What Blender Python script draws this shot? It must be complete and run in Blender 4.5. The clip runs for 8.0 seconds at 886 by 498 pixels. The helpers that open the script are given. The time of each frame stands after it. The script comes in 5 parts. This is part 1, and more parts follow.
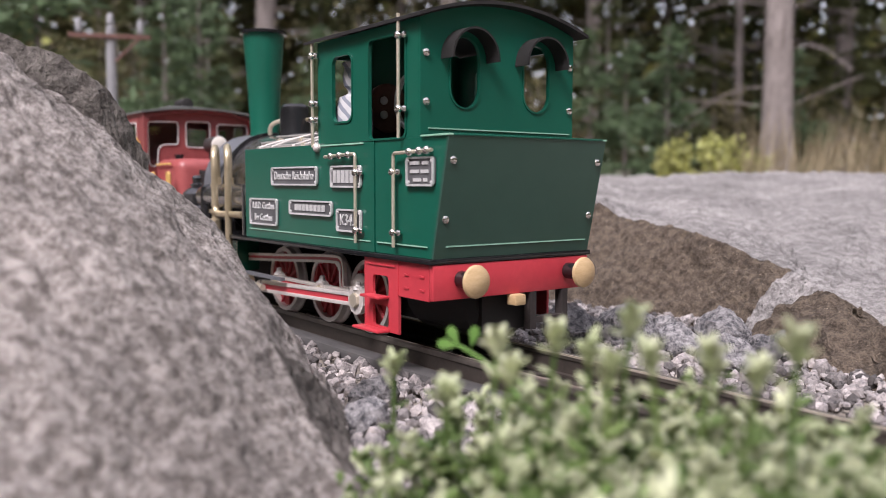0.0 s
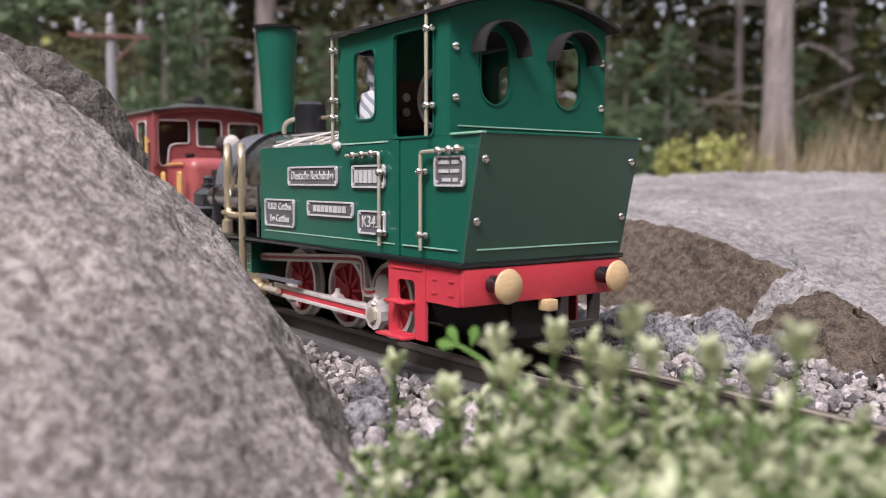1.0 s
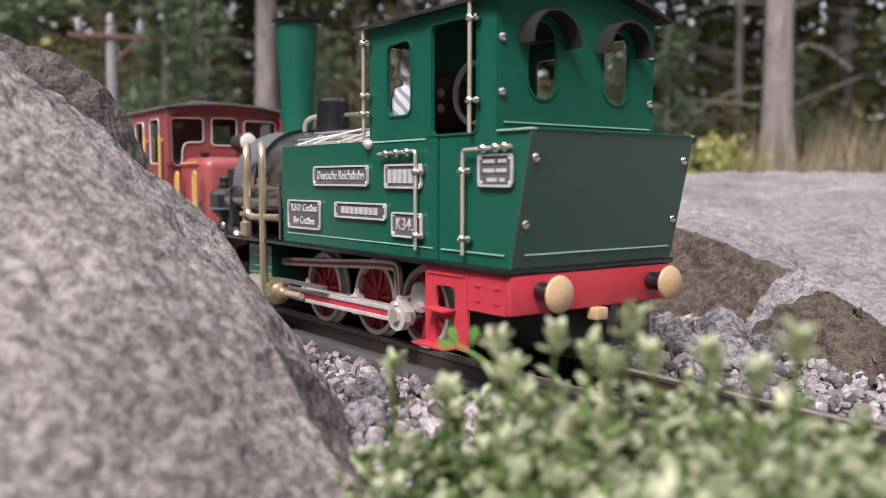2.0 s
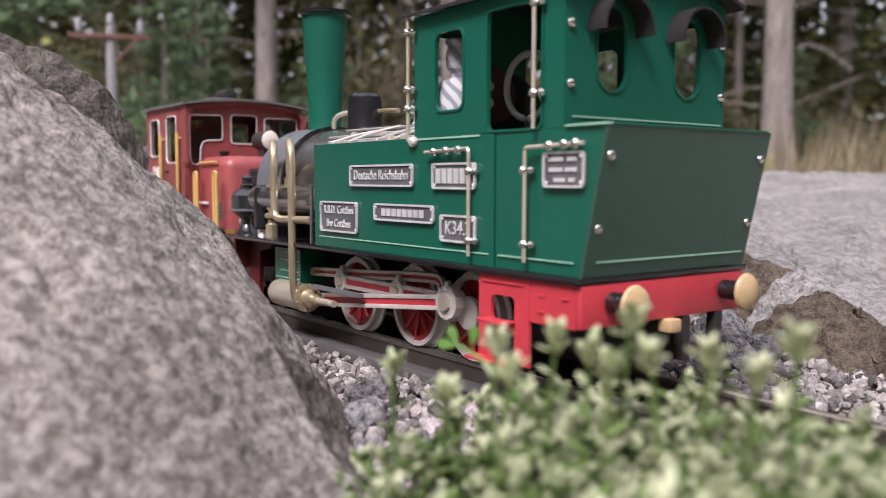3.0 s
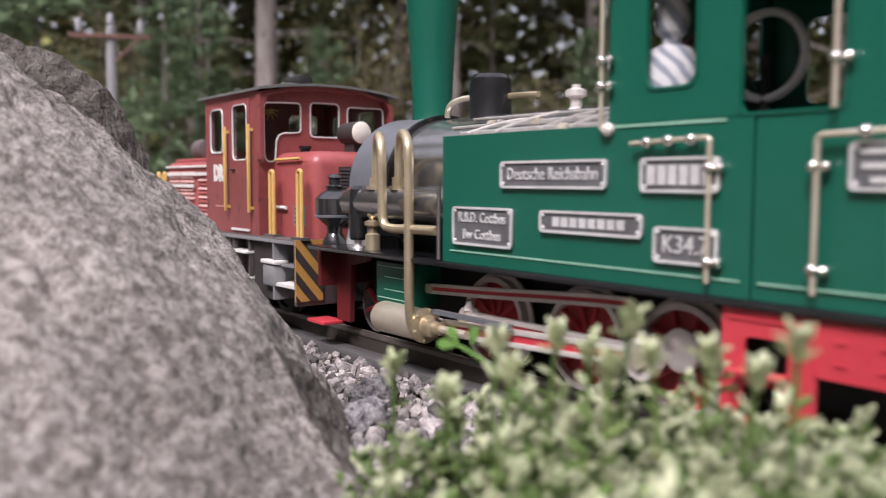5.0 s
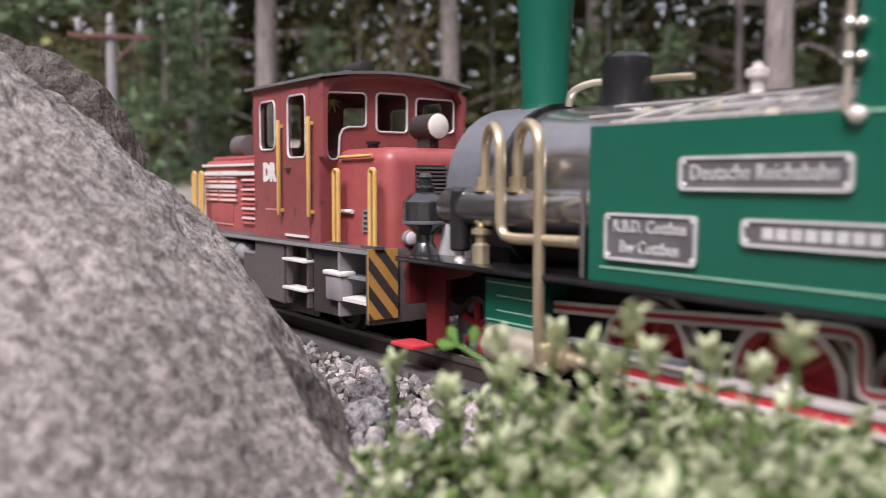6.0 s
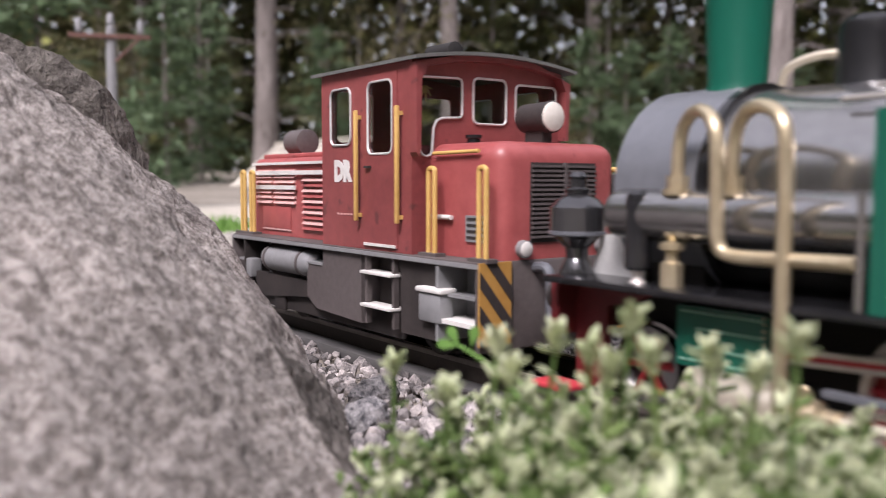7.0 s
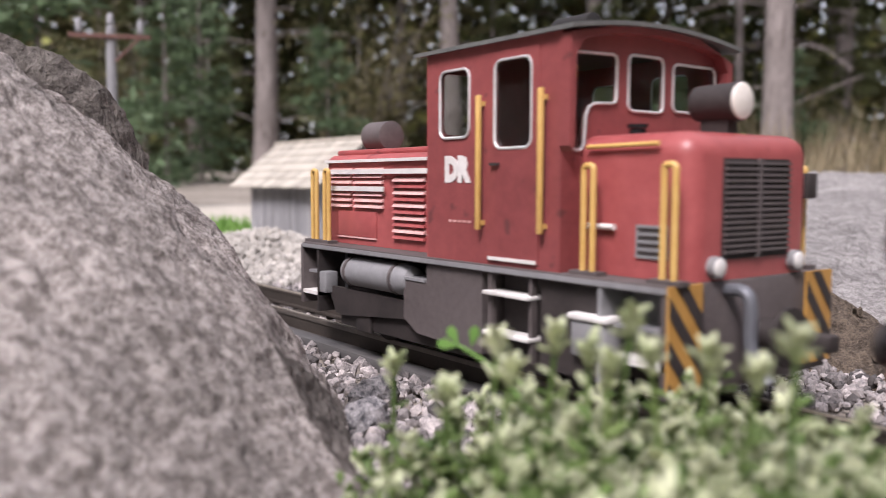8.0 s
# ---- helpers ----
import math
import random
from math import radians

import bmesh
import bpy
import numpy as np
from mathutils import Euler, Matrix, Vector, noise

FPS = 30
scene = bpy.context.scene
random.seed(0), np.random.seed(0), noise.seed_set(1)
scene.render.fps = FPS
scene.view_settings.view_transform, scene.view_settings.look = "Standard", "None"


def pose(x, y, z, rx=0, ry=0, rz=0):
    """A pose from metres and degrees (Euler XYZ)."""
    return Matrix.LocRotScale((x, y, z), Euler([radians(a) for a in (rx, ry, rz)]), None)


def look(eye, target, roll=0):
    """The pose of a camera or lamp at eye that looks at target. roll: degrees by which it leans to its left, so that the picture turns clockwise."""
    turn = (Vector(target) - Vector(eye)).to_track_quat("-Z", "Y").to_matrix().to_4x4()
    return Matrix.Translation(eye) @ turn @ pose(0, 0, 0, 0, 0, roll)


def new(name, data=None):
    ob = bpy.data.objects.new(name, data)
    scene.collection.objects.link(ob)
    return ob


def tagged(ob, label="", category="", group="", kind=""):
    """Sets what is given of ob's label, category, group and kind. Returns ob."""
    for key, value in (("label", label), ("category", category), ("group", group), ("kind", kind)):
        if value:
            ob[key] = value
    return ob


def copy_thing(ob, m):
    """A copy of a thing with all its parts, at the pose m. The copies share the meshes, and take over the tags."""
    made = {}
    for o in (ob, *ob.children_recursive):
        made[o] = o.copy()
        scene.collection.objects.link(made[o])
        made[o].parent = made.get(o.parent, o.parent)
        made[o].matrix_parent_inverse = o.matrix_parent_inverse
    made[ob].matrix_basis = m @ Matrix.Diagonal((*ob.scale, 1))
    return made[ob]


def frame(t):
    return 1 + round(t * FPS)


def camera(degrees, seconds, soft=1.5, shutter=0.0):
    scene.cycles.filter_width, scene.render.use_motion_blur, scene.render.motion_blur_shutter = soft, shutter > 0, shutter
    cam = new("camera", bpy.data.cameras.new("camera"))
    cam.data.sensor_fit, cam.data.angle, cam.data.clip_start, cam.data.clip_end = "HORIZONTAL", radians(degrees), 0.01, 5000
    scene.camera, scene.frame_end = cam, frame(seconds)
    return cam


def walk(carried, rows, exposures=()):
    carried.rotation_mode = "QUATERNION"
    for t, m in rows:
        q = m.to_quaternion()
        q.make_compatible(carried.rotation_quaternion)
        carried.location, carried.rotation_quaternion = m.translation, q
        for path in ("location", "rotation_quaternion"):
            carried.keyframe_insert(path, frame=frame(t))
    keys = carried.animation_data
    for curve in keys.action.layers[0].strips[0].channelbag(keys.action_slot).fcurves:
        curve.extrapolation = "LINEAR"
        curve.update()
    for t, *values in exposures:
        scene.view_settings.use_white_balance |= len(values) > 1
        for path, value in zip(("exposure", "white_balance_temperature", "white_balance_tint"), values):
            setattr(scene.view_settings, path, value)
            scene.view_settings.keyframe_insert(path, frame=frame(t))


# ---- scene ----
cam = camera(54.92, 8.0, soft=0.65, shutter=0.5)
cam.data.dof.use_dof = True
cam.data.dof.focus_distance = 0.45
cam.data.dof.aperture_fstop = 9.2
EYE_AT = Vector((0.0, -0.28, 0.0887))
YAW, PITCH = -0.9289, 0.0799
EYE = look(EYE_AT, EYE_AT + Vector((math.sin(YAW) * math.cos(PITCH), math.cos(YAW) * math.cos(PITCH), -math.sin(PITCH))), 0.13)
walk(cam, [(0.0, EYE), (8.0, EYE)], [(0.0, 0.6, 6060, 21), (8.0, 0.6, 6060, 21)])

# world and light: bright overcast sky over a forest clearing
world = bpy.data.worlds.new("world")
scene.world = world
world.use_nodes = True
wt = world.node_tree
sky = wt.nodes.new("ShaderNodeTexSky")
sky.sky_type, sky.sun_disc = "NISHITA", False
sky.sun_elevation, sky.sun_rotation = radians(52), radians(150)
sky.air_density, sky.dust_density = 1.0, 4.0
cloud = wt.nodes.new("ShaderNodeMix")
cloud.data_type = "RGBA"
cloud.inputs[0].default_value = 0.65
cloud.inputs[7].default_value = (5.6, 5.35, 4.95, 1)
wt.links.new(sky.outputs[0], cloud.inputs[6])
wt.links.new(cloud.outputs[2], wt.nodes["Background"].inputs[0])
wt.nodes["Background"].inputs[1].default_value = 0.15
sun = new("sun", bpy.data.lights.new("sun", "SUN"))
sun.data.energy, sun.data.angle, sun.data.color = 3.0, radians(20), (1.0, 0.94, 0.87)
SUN_FROM = Vector((math.sin(radians(150)) * math.cos(radians(52)), math.cos(radians(150)) * math.cos(radians(52)), math.sin(radians(52))))
sun.matrix_basis = look(SUN_FROM * 10, (0, 0, 0))


# ---- materials ----
def material(name, c1, c2, scale=60.0, rough=0.6, metal=0.0, bump=0.2, fine=6.0, c3=None, spots=0.0, rough_var=0.15,
             island=0.0, per_object=0.0, stretch=(1, 1, 1), spec=0.5, dist=0.001, contrast=0.14, patch=0.0):
    """Two-scale procedural surface: broad mottling, fine grain, optional dark or light specks, bump of its own."""
    m = bpy.data.materials.new(name)
    m.use_nodes = True
    nt = m.node_tree
    n, l = nt.nodes, nt.links
    bs = n["Principled BSDF"]
    tc, mp = n.new("ShaderNodeTexCoord"), n.new("ShaderNodeMapping")
    mp.inputs["Scale"].default_value = stretch
    l.new(tc.outputs["Object"], mp.inputs[0])
    big, small = n.new("ShaderNodeTexNoise"), n.new("ShaderNodeTexNoise")
    big.inputs["Scale"].default_value, big.inputs["Detail"].default_value = scale, 4
    small.inputs["Scale"].default_value, small.inputs["Detail"].default_value = scale * fine, 5
    small.inputs["Roughness"].default_value = 0.65
    for t in (big, small):
        l.new(mp.outputs[0], t.inputs["Vector"])
    mix = n.new("ShaderNodeMath")
    mix.operation = "MULTIPLY_ADD"
    mix.inputs[1].default_value = 0.55
    add = n.new("ShaderNodeMath")
    add.operation = "MULTIPLY"
    add.inputs[1].default_value = 0.45
    l.new(small.outputs[0], add.inputs[0])
    l.new(big.outputs[0], mix.inputs[0])
    l.new(add.outputs[0], mix.inputs[2])
    ramp = n.new("ShaderNodeValToRGB")
    ramp.color_ramp.elements[0].position, ramp.color_ramp.elements[1].position = 0.5 - contrast, 0.5 + contrast
    ramp.color_ramp.elements[0].color, ramp.color_ramp.elements[1].color = (*c1, 1), (*c2, 1)
    l.new(mix.outputs[0], ramp.inputs[0])
    out = ramp.outputs[0]
    if c3:
        vo = n.new("ShaderNodeTexNoise")
        vo.inputs["Scale"].default_value, vo.inputs["Detail"].default_value = scale * fine * 0.6, 2
        l.new(mp.outputs[0], vo.inputs["Vector"])
        r2 = n.new("ShaderNodeValToRGB")
        r2.color_ramp.elements[0].position, r2.color_ramp.elements[1].position = 0.62 - spots, 0.68 - spots
        l.new(vo.outputs[0], r2.inputs[0])
        mx = n.new("ShaderNodeMix")
        mx.data_type = "RGBA"
        l.new(r2.outputs[0], mx.inputs[0])
        l.new(out, mx.inputs[6])
        mx.inputs[7].default_value = (*c3, 1)
        out = mx.outputs[2]
    if patch:
        pn = n.new("ShaderNodeTexNoise")
        pn.inputs["Scale"].default_value, pn.inputs["Detail"].default_value = patch, 6
        l.new(tc.outputs["Object"], pn.inputs["Vector"])
        pr = n.new("ShaderNodeMapRange")
        pr.inputs[1].default_value, pr.inputs[2].default_value, pr.inputs[3].default_value, pr.inputs[4].default_value = 0.35, 0.65, 0.72, 1.12
        l.new(pn.outputs[0], pr.inputs[0])
        ph = n.new("ShaderNodeHueSaturation")
        l.new(pr.outputs[0], ph.inputs["Value"])
        l.new(out, ph.inputs["Color"])
        out = ph.outputs[0]
    if island or per_object:
        src = n.new("ShaderNodeNewGeometry").outputs["Random Per Island"] if island else n.new("ShaderNodeObjectInfo").outputs["Random"]
        hv = n.new("ShaderNodeHueSaturation")
        mr = n.new("ShaderNodeMapRange")
        v = island or per_object
        mr.inputs[3].default_value, mr.inputs[4].default_value = 1 - v, 1 + v
        l.new(src, mr.inputs[0])
        l.new(mr.outputs[0], hv.inputs["Value"])
        l.new(out, hv.inputs["Color"])
        out = hv.outputs[0]
    l.new(out, bs.inputs["Base Color"])
    rr = n.new("ShaderNodeMapRange")
    rr.inputs[3].default_value, rr.inputs[4].default_value = max(0.03, rough - rough_var), min(1, rough + rough_var)
    l.new(mix.outputs[0], rr.inputs[0])
    l.new(rr.outputs[0], bs.inputs["Roughness"])
    bs.inputs["Metallic"].default_value = metal
    bs.inputs["Specular IOR Level"].default_value = spec
    if bump:
        b = n.new("ShaderNodeBump")
        b.inputs["Strength"].default_value, b.inputs["Distance"].default_value = bump, dist
        l.new(mix.outputs[0], b.inputs["Height"])
        l.new(b.outputs[0], bs.inputs["Normal"])
    return m


GREEN = material("green_enamel", (0.006, 0.098, 0.062), (0.0068, 0.106, 0.068), 7, 0.3, 0, 0.0, 8, rough_var=0.03)
# Greyer green: the rear panel's reflection of pale ground is mixed into the colour.
SHEEN_GREEN = material("sheen_greyed_green_enamel", (0.034, 0.085, 0.063), (0.042, 0.097, 0.074), 9, 0.34, 0, 0.0, 8, rough_var=0.05)
DKGREEN = material("dark_green_enamel", (0.003, 0.03, 0.02), (0.006, 0.045, 0.03), 25, 0.4, 0, 0.03, 8)
LINE = material("pale_green_lining", (0.25, 0.5, 0.36), (0.32, 0.55, 0.42), 60, 0.4, 0, 0.0)
RED = material("red_paint", (0.5, 0.042, 0.058), (0.58, 0.056, 0.072), 25, 0.42, 0, 0.04, 8)
REDW = material("red_wheel_paint", (0.32, 0.02, 0.024), (0.42, 0.03, 0.034), 60, 0.45, 0, 0.05, 8)
DRED = material("weathered_red_paint", (0.27, 0.058, 0.058), (0.4, 0.1, 0.096), 14, 0.38, 0, 0.05, 9, (0.21, 0.05, 0.05), -0.05)
CABRED = material("grimy_dark_red_paint", (0.2, 0.05, 0.05), (0.31, 0.08, 0.078), 16, 0.42, 0, 0.06, 9, (0.13, 0.042, 0.042), -0.04)
PINK = material("pink_lit_edge_and_worn_lettering", (0.58, 0.3, 0.28), (0.7, 0.46, 0.43), 80, 0.55, 0, 0.05, 6)
BLACK = material("black_enamel", (0.01, 0.01, 0.011), (0.018, 0.018, 0.02), 60, 0.2, 0, 0.02, 6, rough_var=0.06, spec=0.7)
SOOT = material("sooty_black", (0.008, 0.007, 0.007), (0.02, 0.018, 0.017), 90, 0.75, 0, 0.15, 6)
STEEL = material("bright_steel", (0.62, 0.575, 0.54), (0.8, 0.75, 0.71), 120, 0.36, 0.3, 0.05, 6)
CHROME = material("chromed_steel", (0.72, 0.69, 0.65), (0.82, 0.79, 0.75), 120, 0.16, 1.0, 0.0, 6, rough_var=0.05)
DKGUN = material("polished_dark_steel", (0.1, 0.1, 0.105), (0.14, 0.14, 0.145), 40, 0.16, 0.8, 0.0, 6, rough_var=0.04)
TUBE = material("dull_pale_tube", (0.36, 0.34, 0.32), (0.46, 0.44, 0.41), 120, 0.4, 0.4, 0.05, 6)
MAROON = material("dark_maroon_paint", (0.1, 0.01, 0.012), (0.145, 0.014, 0.016), 40, 0.5, 0, 0.05, 8)
DULL = material("dull_smokebox_steel", (0.15, 0.158, 0.178), (0.19, 0.198, 0.22), 20, 0.4, 0.3, 0.01, 8, rough_var=0.05)
GUN = material("gunmetal_cylinder", (0.3, 0.295, 0.295), (0.38, 0.375, 0.37), 30, 0.2, 0.9, 0.0, 8, rough_var=0.05)
BRASS = material("aged_brass", (0.5, 0.41, 0.26), (0.64, 0.55, 0.38), 60, 0.33, 0.7, 0.03, 6)
PALE = material("pale_machined_brass", (0.62, 0.55, 0.42), (0.72, 0.66, 0.54), 90, 0.36, 0.6, 0.03, 6)
TAN = material("turned_boxwood", (0.5, 0.34, 0.17), (0.62, 0.46, 0.26), 120, 0.45, 0, 0.08, 6, stretch=(1, 1, 3))
PLATE = material("dark_plate_ground", (0.1, 0.1, 0.105), (0.16, 0.16, 0.165), 120, 0.5, 0.2, 0.1, 6)
SILVER = material("silver_plate_edge", (0.62, 0.62, 0.61), (0.78, 0.78, 0.77), 120, 0.4, 0.3, 0.05, 6)
GREY = material("grey_brown_underframe", (0.075, 0.062, 0.06), (0.12, 0.102, 0.1), 30, 0.6, 0, 0.1, 9)
GREYL = material("light_grey_underframe", (0.2, 0.2, 0.205), (0.27, 0.27, 0.275), 30, 0.55, 0, 0.08, 9)
GRIM = material("grimy_dark_frame", (0.022, 0.018, 0.017), (0.045, 0.036, 0.034), 40, 0.7, 0, 0.15, 8)
WHITE = material("worn_white_paint_and_lit_edge", (0.62, 0.6, 0.57), (0.78, 0.76, 0.73), 60, 0.5, 0, 0.06, 6)
YELLOW = material("yellow_handrail_paint", (0.58, 0.36, 0.1), (0.68, 0.45, 0.15), 60, 0.5, 0, 0.06, 6)
OCHRE = material("ochre_warning_stripe", (0.42, 0.22, 0.05), (0.5, 0.28, 0.07), 60, 0.55, 0, 0.06, 6)
ROOFG = material("grey_green_roof_sheet", (0.1, 0.105, 0.1), (0.16, 0.165, 0.155), 40, 0.6, 0, 0.12, 8)
LENS = material("frosted_lamp_lens", (0.75, 0.7, 0.62), (0.85, 0.8, 0.74), 80, 0.25, 0, 0.02, 6)
CLOTH = bpy.data.materials.new("striped_work_cloth")
CLOTH.use_nodes = True
wave, coat, coords = (CLOTH.node_tree.nodes.new(k) for k in ("ShaderNodeTexWave", "ShaderNodeValToRGB", "ShaderNodeTexCoord"))
wave.bands_direction, wave.inputs["Scale"].default_value, wave.inputs["Distortion"].default_value = "DIAGONAL", 75.0, 4.0
coat.color_ramp.elements[0].position, coat.color_ramp.elements[1].position = 0.35, 0.55
coat.color_ramp.elements[0].color, coat.color_ramp.elements[1].color = (0.24, 0.26, 0.31, 1), (0.56, 0.56, 0.57, 1)
CLOTH.node_tree.links.new(coords.outputs["Object"], wave.inputs["Vector"])
CLOTH.node_tree.links.new(wave.outputs["Fac"], coat.inputs[0])
CLOTH.node_tree.links.new(coat.outputs[0], CLOTH.node_tree.nodes["Principled BSDF"].inputs["Base Color"])
CLOTH.node_tree.nodes["Principled BSDF"].inputs["Roughness"].default_value = 0.85
GRANITE = material("speckled_granite", (0.15, 0.129, 0.114), (0.48, 0.436, 0.405), 210, 0.85, 0, 1.0, 4, (0.085, 0.071, 0.062), -0.045, dist=0.0035, contrast=0.085, patch=18)
GRANITE_BROWN = material("dark_brown_granite", (0.075, 0.064, 0.055), (0.2, 0.18, 0.16), 110, 0.88, 0, 1.0, 4, (0.05, 0.043, 0.038), -0.02, dist=0.003, contrast=0.1, patch=18)
GRANITE_TOP = material("pale_flat_granite", (0.19, 0.178, 0.17), (0.41, 0.39, 0.376), 110, 0.85, 0, 1.0, 4, (0.07, 0.064, 0.06), -0.045, dist=0.006, contrast=0.1, patch=9)
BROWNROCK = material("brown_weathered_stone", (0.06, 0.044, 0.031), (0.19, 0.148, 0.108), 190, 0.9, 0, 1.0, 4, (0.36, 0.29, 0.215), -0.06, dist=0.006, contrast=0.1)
FIELDSTONE = material("blue_grey_fieldstone", (0.065, 0.065, 0.072), (0.34, 0.325, 0.325), 260, 0.85, 0, 1.0, 3, (0.05, 0.05, 0.055), -0.02, per_object=0.35, dist=0.003, contrast=0.09)
GRAVEL = material("mixed_gravel", (0.115, 0.107, 0.107), (0.38, 0.345, 0.33), 160, 0.88, 0, 0.5, 4, (0.07, 0.066, 0.068), -0.02, island=0.75)
PALEGRAVEL = material("pale_gravel", (0.3, 0.28, 0.25), (0.5, 0.475, 0.43), 140, 0.88, 0, 0.4, 4, island=0.3)
SOIL = material("sandy_forest_ground", (0.15, 0.13, 0.105), (0.34, 0.305, 0.26), 3.0, 0.95, 0, 0.6, 12, (0.06, 0.055, 0.04), -0.03, dist=0.01)
RAILM = material("worn_rail_head", (0.13, 0.115, 0.1), (0.22, 0.195, 0.17), 60, 0.42, 0.6, 0.08, 6)
RAILB = material("polished_rail_edge", (0.6, 0.53, 0.43), (0.75, 0.68, 0.58), 60, 0.35, 0.5, 0.05, 6)
RAILD = material("tarnished_rail_web", (0.05, 0.042, 0.036), (0.09, 0.075, 0.064), 60, 0.6, 0.4, 0.15, 6)
BOARD = material("dark_grey_stringer", (0.06, 0.058, 0.058), (0.11, 0.106, 0.104), 30, 0.6, 0, 0.2, 8, stretch=(0.2, 1.5, 1.5))
TIE = material("dark_sleeper", (0.035, 0.028, 0.023), (0.07, 0.057, 0.047), 60, 0.8, 0, 0.3, 6, stretch=(3, 0.5, 1))
BARK = material("grey_pine_bark", (0.13, 0.11, 0.1), (0.3, 0.265, 0.25), 7, 0.9, 0, 0.9, 5, (0.07, 0.055, 0.05), -0.02, stretch=(1.5, 1.5, 0.35), dist=0.02)
WOODG = material("silvery_shed_planks", (0.25, 0.25, 0.26), (0.4, 0.4, 0.41), 60, 0.8, 0, 0.3, 6, stretch=(1, 1, 0.15), per_object=0.15)
WOODP = material("pale_roof_shingle_board", (0.36, 0.33, 0.28), (0.5, 0.47, 0.4), 60, 0.8, 0, 0.3, 6, stretch=(1, 0.2, 0.2), per_object=0.15)
POLE = material("grey_painted_pole", (0.22, 0.22, 0.23), (0.3, 0.3, 0.31), 60, 0.6, 0, 0.1, 6, stretch=(1, 1, 0.2))
SAND = material("pale_sand_path", (0.4, 0.365, 0.31), (0.56, 0.52, 0.45), 8, 0.95, 0, 0.5, 10, (0.3, 0.27, 0.23), -0.04, dist=0.005)
ARM = material("rusty_cross_arm", (0.1, 0.045, 0.035), (0.16, 0.075, 0.06), 90, 0.7, 0, 0.2, 6)


def leafy(name, c1, c2, var=0.5, trans=0.35):
    m = material(name, c1, c2, 30, 0.55, 0, 0.0, 4, island=var)
    m.node_tree.nodes["Principled BSDF"].inputs["Transmission Weight"].default_value = 0.0
    nt = m.node_tree
    tr, mx = nt.nodes.new("ShaderNodeBsdfTranslucent"), nt.nodes.new("ShaderNodeMixShader")
    bs, out = nt.nodes["Principled BSDF"], nt.nodes["Material Output"]
    nt.links.new(bs.inputs["Base Color"].links[0].from_socket, tr.inputs[0])
    mx.inputs[0].default_value = trans
    nt.links.new(bs.outputs[0], mx.inputs[1])
    nt.links.new(tr.outputs[0], mx.inputs[2])
    nt.links.new(mx.outputs[0], out.inputs[0])
    return m


NEEDLE = leafy("spruce_needles", (0.06, 0.076, 0.03), (0.13, 0.143, 0.055))
OLIVE = leafy("olive_undergrowth", (0.085, 0.083, 0.036), (0.18, 0.158, 0.072))
AUTUMN = leafy("yellowing_leaves", (0.3, 0.33, 0.1), (0.52, 0.52, 0.2), 0.5)
SPRUCE_PALE = leafy("pale_young_spruce", (0.075, 0.125, 0.062), (0.15, 0.21, 0.11))
TWIG = leafy("pale_olive_needles", (0.16, 0.17, 0.075), (0.28, 0.29, 0.14), 0.35)
DRYGRASS = leafy("dry_tall_grass", (0.22, 0.18, 0.11), (0.4, 0.34, 0.22), 0.35)
SEDUM = leafy("fleshy_green_leaf", (0.12, 0.21, 0.058), (0.245, 0.335, 0.11), 0.5, 0.45)
BUD = leafy("pale_green_bud", (0.44, 0.5, 0.28), (0.68, 0.7, 0.5), 0.3, 0.4)
FRESH = leafy("fresh_bright_leaf", (0.2, 0.4, 0.09), (0.3, 0.5, 0.14), 0.1)

glass = bpy.data.materials.new("window_glass")
glass.use_nodes = True
gb = glass.node_tree.nodes["Principled BSDF"]
gb.inputs["Base Color"].default_value = (0.75, 0.78, 0.76, 1)
gb.inputs["Roughness"].default_value, gb.inputs["Transmission Weight"].default_value, gb.inputs["IOR"].default_value = 0.03, 1.0, 1.42
GLASS = glass


# ---- mesh helpers (locomotive shapes are written in millimetres) ----
def part(name, bm, mat, parent=None, label="", mm=True, smooth=30):
    if mm:
        bmesh.ops.scale(bm, vec=(0.001,) * 3, verts=bm.verts)
    bmesh.ops.recalc_face_normals(bm, faces=bm.faces)
    me = bpy.data.meshes.new(name)
    bm.to_mesh(me)
    bm.free()
    for one in (mat if isinstance(mat, (list, tuple)) else [mat]):
        me.materials.append(one)
    if smooth:
        me.shade_smooth()
        me.set_sharp_from_angle(angle=radians(smooth))
    ob = new(name, me)
    ob.visible_shadow = mat is not GLASS
    ob.parent = parent
    if label:
        tagged(ob, label)
    return ob


def thing(name, label, category, group=""):
    return tagged(new(name), label, category, group)


def box(bm, x0, x1, y0, y1, z0, z1, bevel=0.0):
    r = bmesh.ops.create_cube(bm, size=1.0, matrix=Matrix.Translation(((x0 + x1) / 2, (y0 + y1) / 2, (z0 + z1) / 2)) @ Matrix.Diagonal((x1 - x0, y1 - y0, z1 - z0, 1)))
    if bevel:
        edges = list({e for v in r["verts"] for e in v.link_edges})
        bmesh.ops.bevel(bm, geom=edges, offset=bevel, segments=2, affect="EDGES", profile=0.5)
    return bm


def Box(*a, **k):
    return box(bmesh.new(), *a, **k)


def rod(bm, p, q, r0, r1=None, seg=14):
    p, q = Vector(p), Vector(q)
    r1 = r0 if r1 is None else r1
    m = Matrix.Translation((p + q) / 2) @ (q - p).to_track_quat("Z", "Y").to_matrix().to_4x4()
    bmesh.ops.create_cone(bm, cap_ends=True, segments=seg, radius1=r0, radius2=r1, depth=(q - p).length, matrix=m)
    return bm


def Rod(*a, **k):
    return rod(bmesh.new(), *a, **k)


